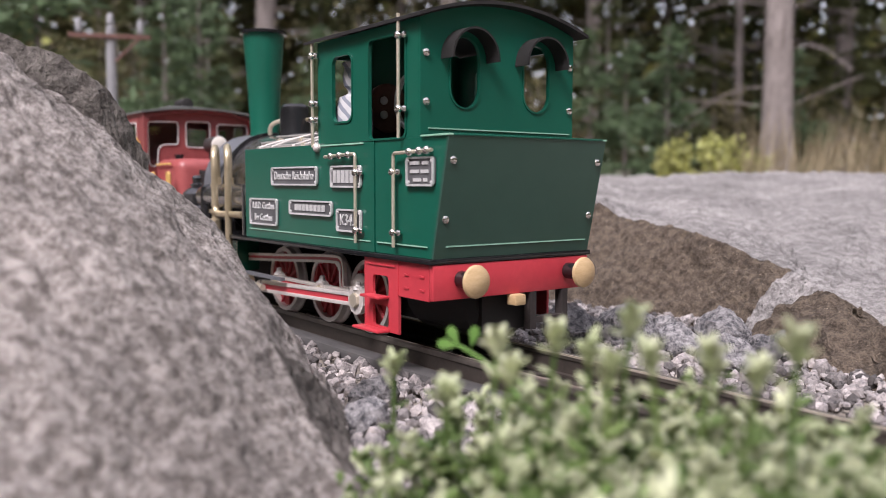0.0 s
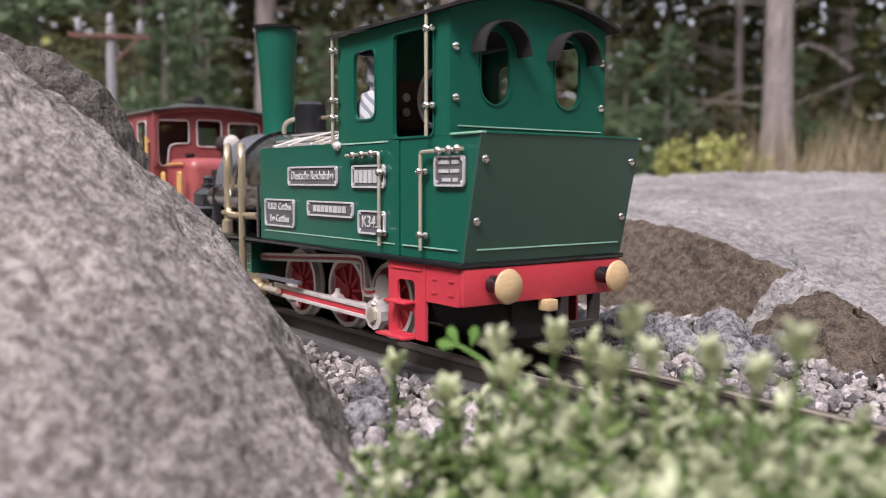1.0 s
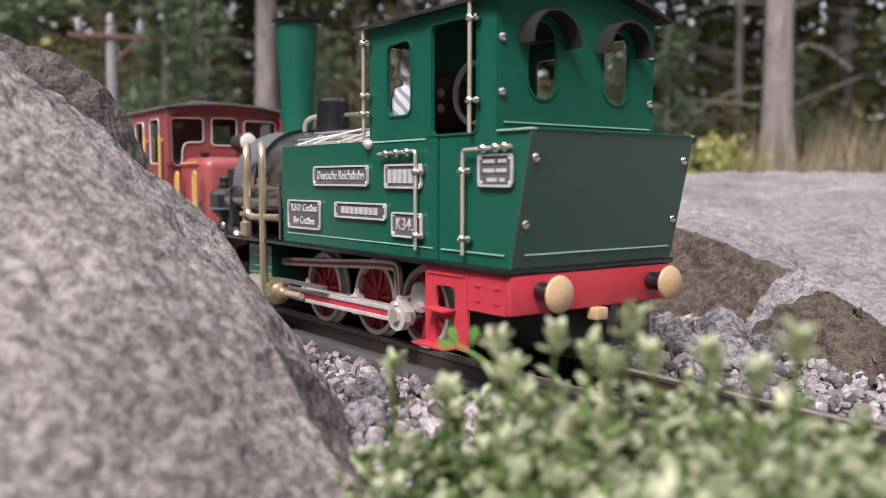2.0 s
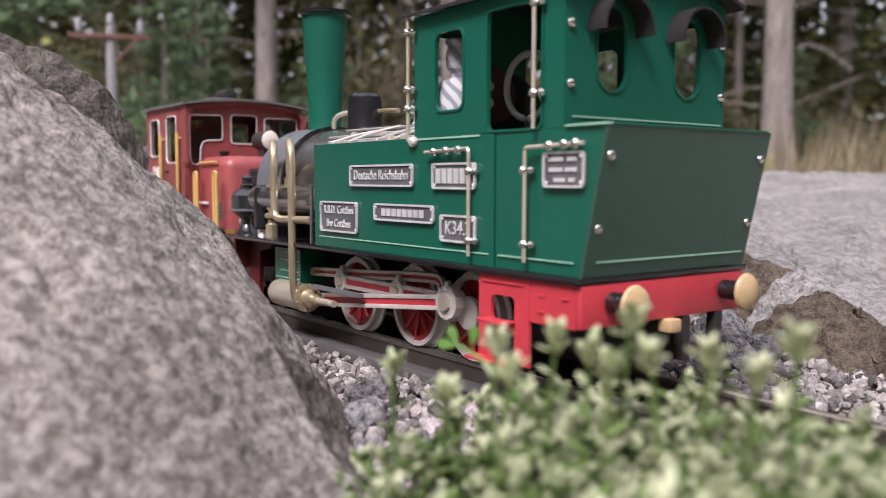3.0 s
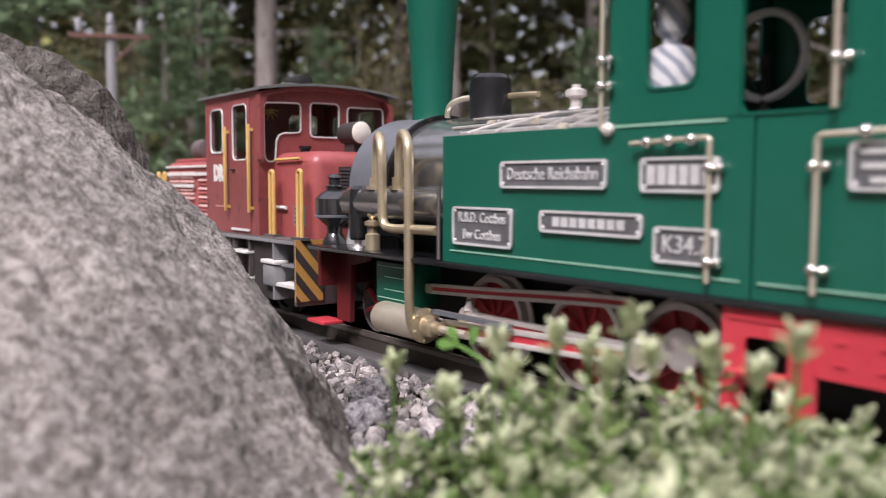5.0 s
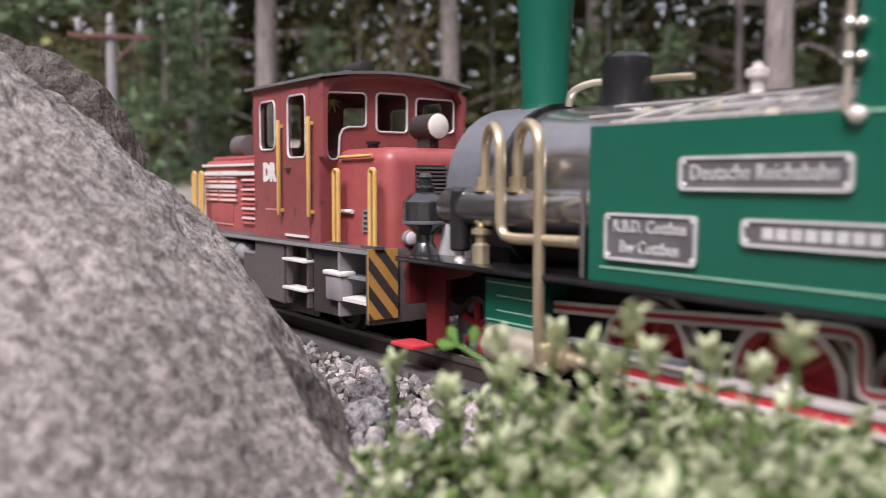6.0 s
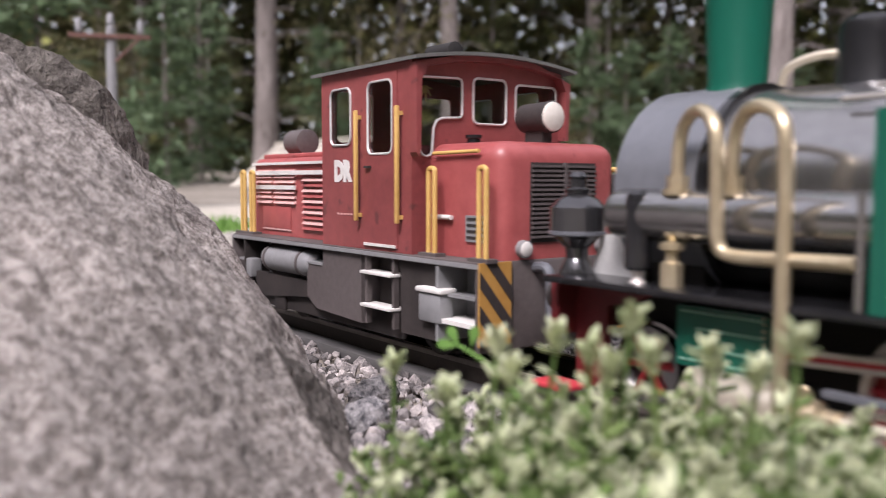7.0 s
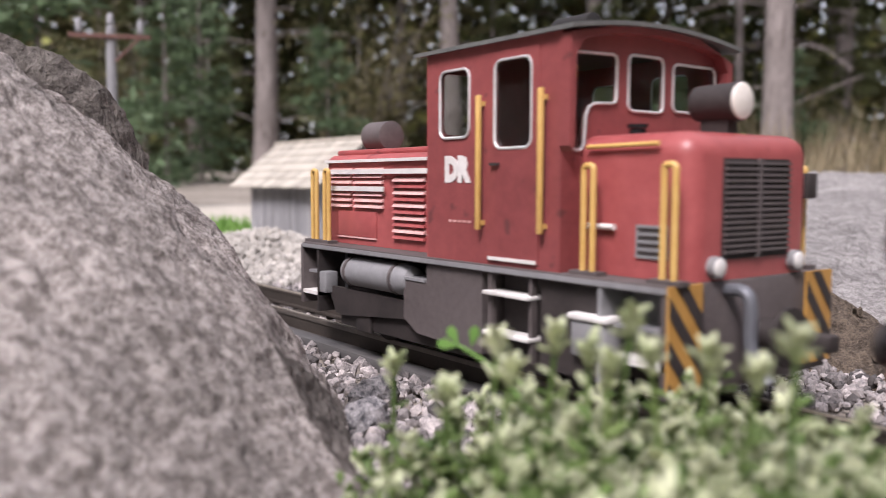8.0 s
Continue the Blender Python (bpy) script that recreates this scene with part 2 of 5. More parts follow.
def ball(bm, c, r, seg=10, squash=(1, 1, 1)):
    bmesh.ops.create_uvsphere(bm, u_segments=seg, v_segments=max(6, seg * 2 // 3), radius=r, matrix=Matrix.Translation(c) @ Matrix.Diagonal((*squash, 1)))
    return bm


def lathe(bm, origin, axis, profile, seg=24):
    """Turned shape: profile of (distance along the axis, radius)."""
    origin, axis = Vector(origin), Vector(axis).normalized()
    turn = axis.to_track_quat("Z", "Y").to_matrix()
    rings = []
    for h, r in profile:
        rings.append([bm.verts.new(origin + turn @ Vector((max(r, 0.001) * math.cos(2 * math.pi * i / seg), max(r, 0.001) * math.sin(2 * math.pi * i / seg), h))) for i in range(seg)])
    for a, b in zip(rings, rings[1:]):
        for i in range(seg):
            bm.faces.new((a[i], a[(i + 1) % seg], b[(i + 1) % seg], b[i]))
    bm.faces.new(rings[0][::-1])
    bm.faces.new(rings[-1])
    return bm


def pipe(bm, pts, r, seg=10, rounds=3):
    """A bent pipe through the points, corners rounded."""
    pts = [Vector(p) for p in pts]
    for _ in range(rounds):
        out = [pts[0]]
        for a, b in zip(pts, pts[1:]):
            out += [a.lerp(b, 0.25), a.lerp(b, 0.75)]
        out.append(pts[-1])
        pts = out
    rings, ref = [], Vector((0.31, 0.87, 0.39))
    for i, p in enumerate(pts):
        d = (pts[min(i + 1, len(pts) - 1)] - pts[max(i - 1, 0)]).normalized()
        u = (ref - d * ref.dot(d)).normalized()
        w = d.cross(u)
        ref = u
        rings.append([bm.verts.new(p + r * (u * math.cos(2 * math.pi * k / seg) + w * math.sin(2 * math.pi * k / seg))) for k in range(seg)])
    for a, b in zip(rings, rings[1:]):
        for i in range(seg):
            bm.faces.new((a[i], a[(i + 1) % seg], b[(i + 1) % seg], b[i]))
    bm.faces.new(rings[0][::-1])
    bm.faces.new(rings[-1])
    return bm


def rrect(x0, x1, z0, z1, r, n=4):
    pts = []
    for cx, cz, a in ((x1 - r, z1 - r, 0), (x0 + r, z1 - r, 90), (x0 + r, z0 + r, 180), (x1 - r, z0 + r, 270)):
        pts += [(cx + r * math.cos(radians(a + 90 * i / n)), cz + r * math.sin(radians(a + 90 * i / n))) for i in range(n + 1)]
    return pts


def sheet(bm, outline, holes, place, depth):
    """A flat plate with holes; place(u, v, d) turns plate coordinates and depth into a point."""
    edges, verts = [], []
    for loop in [outline] + list(holes):
        vs = [bm.verts.new(place(u, v, 0)) for u, v in loop]
        verts += vs
        edges += [bm.edges.new((vs[i], vs[(i + 1) % len(vs)])) for i in range(len(vs))]
    faces = [g for g in bmesh.ops.triangle_fill(bm, use_beauty=True, edges=edges)["geom"] if isinstance(g, bmesh.types.BMFace)]
    ext = bmesh.ops.extrude_face_region(bm, geom=faces)["geom"]
    off = Vector(place(0, 0, depth)) - Vector(place(0, 0, 0))
    bmesh.ops.translate(bm, vec=off, verts=[g for g in ext if isinstance(g, bmesh.types.BMVert)])
    return bm


def side(y):
    return lambda u, v, d: (u, y + d, v)


def facing(x):
    return lambda u, v, d: (x + d, u, v)


def ring_frame(bm, loop, grow, place, depth):
    """A thin frame round a rounded opening."""
    cx, cz = sum(p[0] for p in loop) / len(loop), sum(p[1] for p in loop) / len(loop)
    hx, hz = max(p[0] for p in loop) - cx, max(p[1] for p in loop) - cz
    outer = [(cx + (p[0] - cx) * (hx + grow) / hx, cz + (p[1] - cz) * (hz + grow) / hz) for p in loop]
    return sheet(bm, outer, [loop], place, depth)


def lettering(name, body, size, m, mat, parent, width=None, extrude=0.00025, weight=0.0):
    cu = bpy.data.curves.new("lettering", "FONT")
    cu.body, cu.size, cu.extrude, cu.align_x, cu.align_y = body, size, extrude, "CENTER", "CENTER"
    cu.resolution_u, cu.offset = 2, weight
    tmp = new("lettering_source", cu)
    bpy.context.view_layer.update()
    me = bpy.data.meshes.new_from_object(tmp.evaluated_get(bpy.context.evaluated_depsgraph_get()))
    bpy.data.objects.remove(tmp)
    xs = [v.co.x for v in me.vertices]
    if width:
        me.transform(Matrix.Diagonal((width / (max(xs) - min(xs)), 1, 1, 1)))
    me.transform(m)
    me.materials.clear()
    me.materials.append(mat)
    ob = new(name, me)
    ob.parent = parent
    return ob


# ---- the green tank locomotive (running with its cab end first) ----
RAIL_TOP = 2.0
WHEEL_R, CRANK = 21.0, 7.8
AXLE_Z = 23.6
WHEEL_X = (-92.7, -141.0, -199.0)
CROSSHEAD_Z, ROD_LONG = 18.8, 125.0


def bolts(bm, spots, r=1.9, axis="x"):
    for x, y, z in spots:
        ball(bm, (x, y, z), r, 10, (0.6, 1, 1) if axis == "x" else (1, 0.6, 1))
    return bm


def name_plate(parent, x0, x1, z0, z1, label, bars=(), words=()):
    p = part("name_plate", sheet(bmesh.new(), rrect(x0, x1, z0, z1, 2.0), [], side(-51.0), 1.2), PLATE, parent, label)
    part("rim", ring_frame(bmesh.new(), rrect(x0 + 0.9, x1 - 0.9, z0 + 0.9, z1 - 0.9, 1.5), 0.95, side(-51.7), 1.0), SILVER, p, "silver rim")
    cx, cz = (x0 + x1) / 2, (z0 + z1) / 2
    for u, v, w, h in bars:
        part("raised_bar", Box(cx + u - w / 2, cx + u + w / 2, -51.5, -50.9, cz + v - h / 2, cz + v + h / 2), SILVER, p)
    for body, v, h, w in words:
        m = Matrix.Translation((cx * 0.001, -0.0512, (cz + v) * 0.001)) @ Matrix.Rotation(radians(90), 4, "X")
        lettering("raised_letters", body, h * 0.001, m, SILVER, p, w * 0.001)
    for u in (x0 + 1.9, x1 - 1.9):
        for v in (z0 + 1.9, z1 - 1.9):
            part("screw", ball(bmesh.new(), (u, -51.2, v), 0.7, 6), SILVER, p)
    return p


def green_wheel(parent, x, y, out):
    """Spoked driving wheel, turning about its own axle. out: -1 on the near side, +1 on the far one."""
    w = new("driving_wheel")
    w.parent = parent
    bm = bmesh.new()
    n = 40
    prof = [(WHEEL_R + 2.2, out * -3.0), (WHEEL_R + 2.2, out * -1.8), (WHEEL_R, out * -1.2), (WHEEL_R, out * 2.6), (WHEEL_R - 2.6, out * 2.6), (WHEEL_R - 2.6, out * -3.0)]
    rings = [[bm.verts.new((r * math.cos(2 * math.pi * i / n), d, r * math.sin(2 * math.pi * i / n))) for r, d in prof] for i in range(n)]
    for i in range(n):
        a, b = rings[i], rings[(i + 1) % n]
        for k in range(len(prof)):
            bm.faces.new((a[k], a[(k + 1) % len(prof)], b[(k + 1) % len(prof)], b[k]))
    part("tyre", bm, STEEL, w, "bright steel tyre")
    bm = bmesh.new()
    for i in range(10):
        a = 2 * math.pi * i / 10
        rod(bm, (3 * math.cos(a), 0, 3 * math.sin(a)), ((WHEEL_R - 2) * math.cos(a), 0, (WHEEL_R - 2) * math.sin(a)), 1.2, 0.9, 6)
    part("spokes", bm, RED, w, "dark red painted spokes")
    part("disc", Rod((0, -out * 2.4, 0), (0, -out * 1.0, 0), WHEEL_R - 2, None, 40), REDW, w, "red painted wheel disc")
    part("hub", Rod((0, -2.5, 0), (0, 2.5, 0), 4.2, None, 18), REDW, w)
    a = radians(180)
    pts = [(math.cos(a + radians(t)) * (WHEEL_R - 2.4), math.sin(a + radians(t)) * (WHEEL_R - 2.4)) for t in range(-38, 39, 6)]
    part("counterweight", sheet(bmesh.new(), pts, [], side(-1.8), 3.6), REDW, w)
    part("crank_pin", Rod((CRANK, 0, 0), (CRANK, out * 11, 0), 1.7, None, 10), STEEL, w)
    w.location = (x * 0.001, y * 0.001, AXLE_Z * 0.001)
    return w


def flat_rod(name, parent, a, b, y, h, label):
    """A fluted rod from a to b in its own space: steel flanges over a red groove."""
    o = new(name)
    o.parent = parent
    tagged(o, label)
    part("groove", Box(a, b, y - 0.5, y + 1.6, -h * 0.22, h * 0.22), RED, o, "red painted groove")
    part("flange", Box(a, b, y - 1.2, y + 2.0, h * 0.21, h * 0.5, bevel=0.25), STEEL, o)
    part("flange", Box(a, b, y - 1.2, y + 2.0, -h * 0.5, -h * 0.21, bevel=0.25), STEEL, o)
    return o


def rod_end(parent, x, y, r, cup=False):
    part("rod_end", Rod((x, y - 1.6, 0), (x, y + 2.4, 0), r, None, 10), STEEL, parent)
    part("bearing_nut", Rod((x, y - 3.4, 0), (x, y - 1.4, 0), r * 0.5, None, 6), PALE, parent)
    if cup:
        part("oil_cup", lathe(bmesh.new(), (x, y + 0.4, r * 0.7), (0, 0, 1), [(0, 3.4), (2.4, 1.8), (4.2, 1.6), (4.6, 0.8)], 8), STEEL, parent, "small steel oil cup")


def ribbon(bm, path, low, high, y0, y1):
    """A bar bent along a path of (x, z), from low to high across it and from y0 to y1 deep."""
    pts = [Vector(p) for p in path]
    for _ in range(3):
        cut = [pts[0]]
        for a, b in zip(pts, pts[1:]):
            cut += [a.lerp(b, 0.25), a.lerp(b, 0.75)]
        pts = cut + [pts[-1]]
    rings = []
    for i, p in enumerate(pts):
        d = (pts[min(i + 1, len(pts) - 1)] - pts[max(i - 1, 0)]).normalized()
        n = Vector((-d.y, d.x))
        a, b = p + n * low, p + n * high
        rings.append([bm.verts.new(q) for q in ((a.x, y0, a.y), (b.x, y0, b.y), (b.x, y1, b.y), (a.x, y1, a.y))])
    for a, b in zip(rings, rings[1:]):
        for k in range(4):
            bm.faces.new((a[k], a[(k + 1) % 4], b[(k + 1) % 4], b[k]))
    bm.faces.new(rings[0][::-1])
    bm.faces.new(rings[-1])
    return bm


def eccentric_rod(parent):
    """The cranked upper rod, in its own space about the eccentric's middle."""
    o = new("eccentric_rod")
    o.parent = parent
    tagged(o, "cranked steel edged rod with a red groove")
    path = [(-155, 6.6), (-100, 9.6), (-60, 12.4), (-27, 14.2), (-21.5, 13.4), (-20.5, 8), (-20.5, 0), (-19.5, -3.4), (-14, -3.6), (-4, -1)]
    part("groove", ribbon(bmesh.new(), path, -1.0, 1.0, -0.4, 1.2), RED, o, "red painted groove")
    part("flange", ribbon(bmesh.new(), path, 0.9, 2.5, -1.0, 1.4), STEEL, o)
    part("flange", ribbon(bmesh.new(), path, -2.5, -0.9, -1.0, 1.4), STEEL, o)
    part("strap", lathe(bmesh.new(), (0, 1.4, 0), (0, -1, 0), [(0, 8), (2.2, 8), (2.6, 7.2), (2.7, 5)], 28), STEEL, o, "round steel eccentric strap")
    part("fork", Box(-158, -150, -2.4, 1.8, 4.6, 9.0, bevel=0.6), PALE, o)
    part("fork_pin", Rod((-156, -3.4, 6.8), (-156, 2, 6.8), 1.5, None, 8), PALE, o)
    return o


def green_locomotive():
    g = thing("tank_locomotive", "green model steam locomotive with red buffer beam and brass pipes", "model locomotive")
    # tanks and bunker
    part("side_panel", sheet(bmesh.new(), [(-207, 52.6), (-50.6, 52.6), (-50.6, 108.4), (-207, 108.4)], [], side(-50), 1.6), GREEN, g, "green enamelled tank side")
    part("side_panel", sheet(bmesh.new(), [(-49.8, 52.6), (-1, 52.6), (11, 108.8), (-49.8, 108.8)], [], side(-49.6), 1.6), GREEN, g, "green enamelled bunker side")
    part("side_panel", sheet(bmesh.new(), [(-207, 52.6), (-1, 52.6), (11, 108.8), (-207, 108.8)], [], side(48.4), 1.6), GREEN, g, "green enamelled tank side")
    for y0, y1 in ((-48.2, -26), (26, 48.2)):
        part("tank_front", Box(-206.8, -205, y0, y1, 52.6, 108.2), GREEN, g)
        part("tank_top", Box(-206.8, -110, y0, y1, 106.6, 108.2), SILVER, g, "pale metal tank top")
    bm = bmesh.new()
    sheet(bm, [(-50.4, 0), (50.4, 0), (50.4, 57.2), (-50.4, 57.2)], [], lambda u, v, d: (-0.9 + 12 * v / 56.2 + d, u, 52.6 + v), 1.5)
    # the greyed colour stands in for the sheen on this panel
    part("rear_panel", bm, SHEEN_GREEN, g, "green enamelled sloping rear panel")
    part("bunker_rim", Box(-9, 13.0, -51, -48, 108.9, 109.8, bevel=0.3), LINE, g)
    part("bunker_rim", Box(-9, 13.0, 48, 51, 108.9, 109.8, bevel=0.3), LINE, g)
    part("bunker_rim", Box(10.8, 13.2, -48, 48, 108.9, 109.9, bevel=0.3), GREEN, g)
    part("bunker_top", Box(-10, 10.6, -47.8, 47.8, 106.5, 107.6), DKGREEN, g)
    for x0, x1 in ((-201, -54), (-47.5, -4)):
        part("lining", Box(x0, x1, -50.5, -50.05, 57.6, 58.2), LINE, g, "thin pale green line")
    part("lining", Box(-106, -60, -50.5, -50.05, 107.4, 108.2), LINE, g)
    part("lining", Box(1.6, 2.2, -44, 47, 58.0, 58.6), LINE, g)
    for spot in [(10.6, s * 46.5, 98) for s in (-1, 1)] + [(4.8, s * 46.5, 71) for s in (-1, 1)] + [(-10.2, s * 46.5, z) for s in (-1, 1) for z in (148, 125.5)]:
        part("bolt", bolts(bmesh.new(), [spot]), CHROME, g, "steel round-head bolt")
    # cab
    window, door = rrect(-92.2, -72.2, 120, 154.3, 4.5), rrect(-55.5, -22.8, 109.6, 158.2, 3)
    for y, d in ((-49.6, 1.5), (48.2, 1.5)):
        part("cab_side", sheet(bmesh.new(), [(-109, 108.5), (-12.2, 108.9), (-12.2, 164), (-109, 164)], [window, door], side(y), d), GREEN, g)
    part("cab_window_frame", ring_frame(bmesh.new(), window, 1.0, side(-50.2), 0.7), GREEN, g)
    part("cab_door_frame", ring_frame(bmesh.new(), door, 1.0, side(-50.3), 0.8), GREEN, g)
    arch = [(-49.5, 108.9), (49.5, 108.9)] + [(49.5 - 99 * i / 16, 164 + 9.6 * (1 - ((49.5 - 99 * i / 16) / 49.5) ** 2)) for i in range(17)]
    rear_win = [rrect(c - 8.7, c + 8.7, 123.8, 157, 8.6, 7) for c in (-23.6, 22.9)]
    part("cab_rear", sheet(bmesh.new(), arch, rear_win, facing(-12.2), 1.4), GREEN, g, "green cab back with two round-topped windows")
    front_win = [rrect(c - 11, c + 11, 130, 156, 4) for c in (-30, 30)]
    part("cab_front", sheet(bmesh.new(), arch, front_win, facing(-109), 1.4), GREEN, g)
    for c in (-23.4, 23.2):
        bm = bmesh.new()
        loops = [[(c + r, 145.8)] + [(c + r * math.cos(radians(t)), 146.6 + r * math.sin(radians(t))) for t in range(0, 181, 12)] + [(c - r, 145.8)] for r in (14.4, 13.4)]
        sheet(bm, loops[0] + loops[1][::-1], [], facing(-10.8), 9.5)
        part("window_visor", bm, SOOT, g, "dark curved sheet visor")
        part("window_frame", ring_frame(bmesh.new(), rrect(c - 8.7, c + 8.7, 123.8, 157, 8.6, 7), 0.8, facing(-10.8), 0.6), GREEN, g)
    bm = bmesh.new()
    pts = [(54 - 108 * i / 20, 163.4 + 10.2 * (1 - ((54 - 108 * i / 20) / 54) ** 2)) for i in range(21)]
    sheet(bm, pts + [(u, v + 1.6) for u, v in pts[::-1]], [], facing(-117), 113)
    part("rear_lining", Box(-10.8, -10.3, -45, 47, 113, 113.6), LINE, g)
    part("cab_roof", bm, SOOT, g, "curved black cab roof")
    part("roof_vent", Box(-80, -50, -16, 16, 173, 177, bevel=1.0), SOOT, g)
    part("cab_floor", Box(-108, -11, -48, 48, 103, 106), SOOT, g)
    part("backhead", lathe(bmesh.new(), (-107, 0, 112), (1, 0, 0), [(0, 30), (5, 30), (7, 28)], 24), SOOT, g)
    bm = bmesh.new()
    pipe(bm, [(-72 + 15 * math.cos(a), -12, 132 + 15 * math.sin(a)) for a in [2 * math.pi * i / 16 for i in range(17)]], 1.6, 8, 1)
    part("hand_wheel", bm, SILVER, g, "pale grey hand wheel inside the cab")
    part("lever", Rod((-72, -12, 106), (-72, -12, 132), 1.5), SOOT, g)
    part("gauge_plate", lathe(bmesh.new(), (-100, -10, 130), (1, 0.0, 0), [(0, 14), (1.5, 14), (2.5, 12.5)], 28), ARM, g, "round brown gauge plate")
    for z in (126, 134):
        part("gauge_dial", lathe(bmesh.new(), (-97.4, -14, z), (1, 0, 0), [(0, 2.4), (1, 2.4), (1.4, 1.6)], 12), WHITE, g, "small white dial")
    # handrails with ball fixings
    def rail(pts, knobs, r=0.9):
        h = part("handrail", pipe(bmesh.new(), pts, r, 8, 2), PALE, g, "polished brass handrail")
        for k in knobs:
            bm = ball(bmesh.new(), (k[0], k[1], k[2]), 2.0, 10)
            ball(bm, (k[0] + (3.2 if len(k) > 3 else 0), k[1] + 1.2, k[2]), 1.6, 8)
            part("knob", bm, CHROME, h, "steel ball knob")
    rail([(-110.2, -52.5, 107), (-110.2, -52.5, 164)], [(-110.2, -53, 157, 1), (-110.2, -53, 131, 1), (-110.2, -53, 122, 1)])
    rail([(-24, -53, 109), (-24, -53, 167)], [(-24, -53, 157, 1), (-24, -53, 122.6, 1)])
    rail([(-64, -53, 56.5), (-64, -53, 99), (-64, -53, 102.4), (-68, -53, 102.4), (-96, -53, 101.4)], [(-64, -53, 92.7, 1), (-64, -53, 63, 1), (-71, -53, 102), (-80, -53, 101.9), (-89, -53, 101.6)])
    rail([(-28.5, -53, 56.5), (-28.5, -53, 98), (-28.5, -53, 101.8), (-24, -53, 101.8), (3, -53, 102.6)], [(-29.5, -53, 92.8, 1), (-29, -53, 63.6, 1), (-15, -53, 102.1), (-7, -53, 102.4), (-1, -53, 102.6)])
    part("tank_bolt", ball(bmesh.new(), (-108, -51, 106.8), 2.6), STEEL, g)
    # plates
    name_plate(g, -166, -108.3, 85.8, 96.6, "dark cast plate with raised silver lettering", words=[("Deutsche Reichsbahn", 0.1, 7.0, 49)])
    digits = [(-11.2 + 4.45 * i, 0, 3.3, 6.6) for i in range(6)]
    name_plate(g, -92.8, -61.4, 85, 96.6, "dark cast plate with six raised silver bars", bars=digits)
    name_plate(g, -198, -158.8, 61, 77.5, "dark cast plate with two raised lines", words=[("R.B.D. Cottbus", 3.6, 6.2, 31), ("Bw Cottbus", -3.6, 6.2, 25)])
    name_plate(g, -142.4, -91.7, 69, 77.4, "long dark cast plate with raised bars", bars=[(-16.5 + 4.6 * i, 0, 3.4, 3.6) for i in range(8)])
    name_plate(g, -86.6, -61.4, 61.6, 73.6, "dark cast plate with raised lettering", words=[("K34.7", 0, 8.6, 18)])
    name_plate(g, -20, 1.9, 86.2, 99.8, "square dark cast plate with three raised lines", bars=[(-4, 3.9, 8, 1.6), (4.5, 3.9, 5, 1.6), (-4, 0, 7, 1.6), (4, 0, 6, 1.6), (-2, -3.9, 6, 1.6), (4.5, -3.9, 3, 1.6)])
    # frames, running board and rear beam
    part("running_board", Box(-332, 1.2, -52.5, 52.5, 50, 52.4, bevel=0.4), BLACK, g, "black running board")
    part("main_frame", Box(-322, -6, -16, 16, 14, 50), SOOT, g)
    part("buffer_beam", Box(-2.5, 0.8, -50.5, 50.5, 33, 49.8, bevel=0.5), RED, g, "red rear buffer beam")
    for s in (-1, 1):
        y = -50.4 if s < 0 else 48.9
        skirt = [(-59.5, 49.8), (-59.5, 13.5), (-28, 13.5), (-28, 32.6), (-2.6, 32.6), (-2.6, 49.8)]
        holes = [rrect(-51.5, -36.8, 30.8, 41.4, 2.4, 3), rrect(-51.5, -36.8, 15.6, 26.4, 2.0, 3)]
        part("step_panel", sheet(bmesh.new(), skirt, holes, side(y), 1.5), RED, g, "red step panel with two openings")
        for z in (30.4, 13.4):
            part("step", Box(-53 if z > 20 else -61, -36, y - 7 if s < 0 else y, y if s < 0 else y + 7, z, z + 1.3, bevel=0.3), RED, g)
    for x, z in ((-20.7, 43.7), (-8, 43.7), (-20.7, 37.3), (-8, 37.3)):
        part("rivet_strip", Box(x - 2, x + 2, -50.9, -50.3, z - 0.4, z + 0.4), RED, g)
    part("ash_pan", lathe(bmesh.new(), (-62, 0, 32), (1, 0, 0), [(0, 20), (1, 24), (50, 24), (54, 19)], 28), SOOT, g, "rounded sooty ash pan")
    part("panel_line", Box(-57, -31, -51.0, -50.4, 46.4, 47.0), RED, g)
    part("panel_line", Box(-28.3, -27.7, -51.0, -50.4, 33, 49), RED, g)
    for s in (-1, 1):
        b = part("buffer", Rod((2, s * 35, 42.5), (13, s * 35, 42.5), 4.2), BLACK, g, "black buffer shank")
        part("buffer_head", lathe(bmesh.new(), (11.5, s * 35, 42.5), (1, 0, 0), [(0, 3), (0.6, 7.2), (1.4, 7.9), (2.6, 7.4), (3.8, 5.2), (4.5, 2.2), (4.7, 0.2)], 24), TAN, b, "domed tan wooden buffer head")
    part("drawbar", Box(-2, 5, -3.5, 3.5, 27.5, 33, bevel=0.8), TAN, g)
    for y in (10, 32):
        part("rail_guard", Box(-4, 1, y, y + 4, 14, 33), GRIM, g)
    part("rail_guard", Box(-4, 1, 14, 32, 17, 20), GRIM, g)
    # boiler, smokebox, chimney, dome
    part("boiler", lathe(bmesh.new(), (-290, 0, 85), (1, 0, 0), [(0, 36.5), (185, 36.5)], 40), GUN, g, "grey steel boiler barrel")
    part("smokebox", lathe(bmesh.new(), (-311, 0, 85), (1, 0, 0), [(-1.2, 20), (0, 36.4), (1.8, 38.4), (38, 38.4), (39, 37.4)], 44), DULL, g, "dull grey steel smokebox")
    part("smokebox_band", lathe(bmesh.new(), (-273, 0, 85), (1, 0, 0), [(0, 37), (0.2, 39), (3.2, 39), (3.4, 37)], 44), BLACK, g)
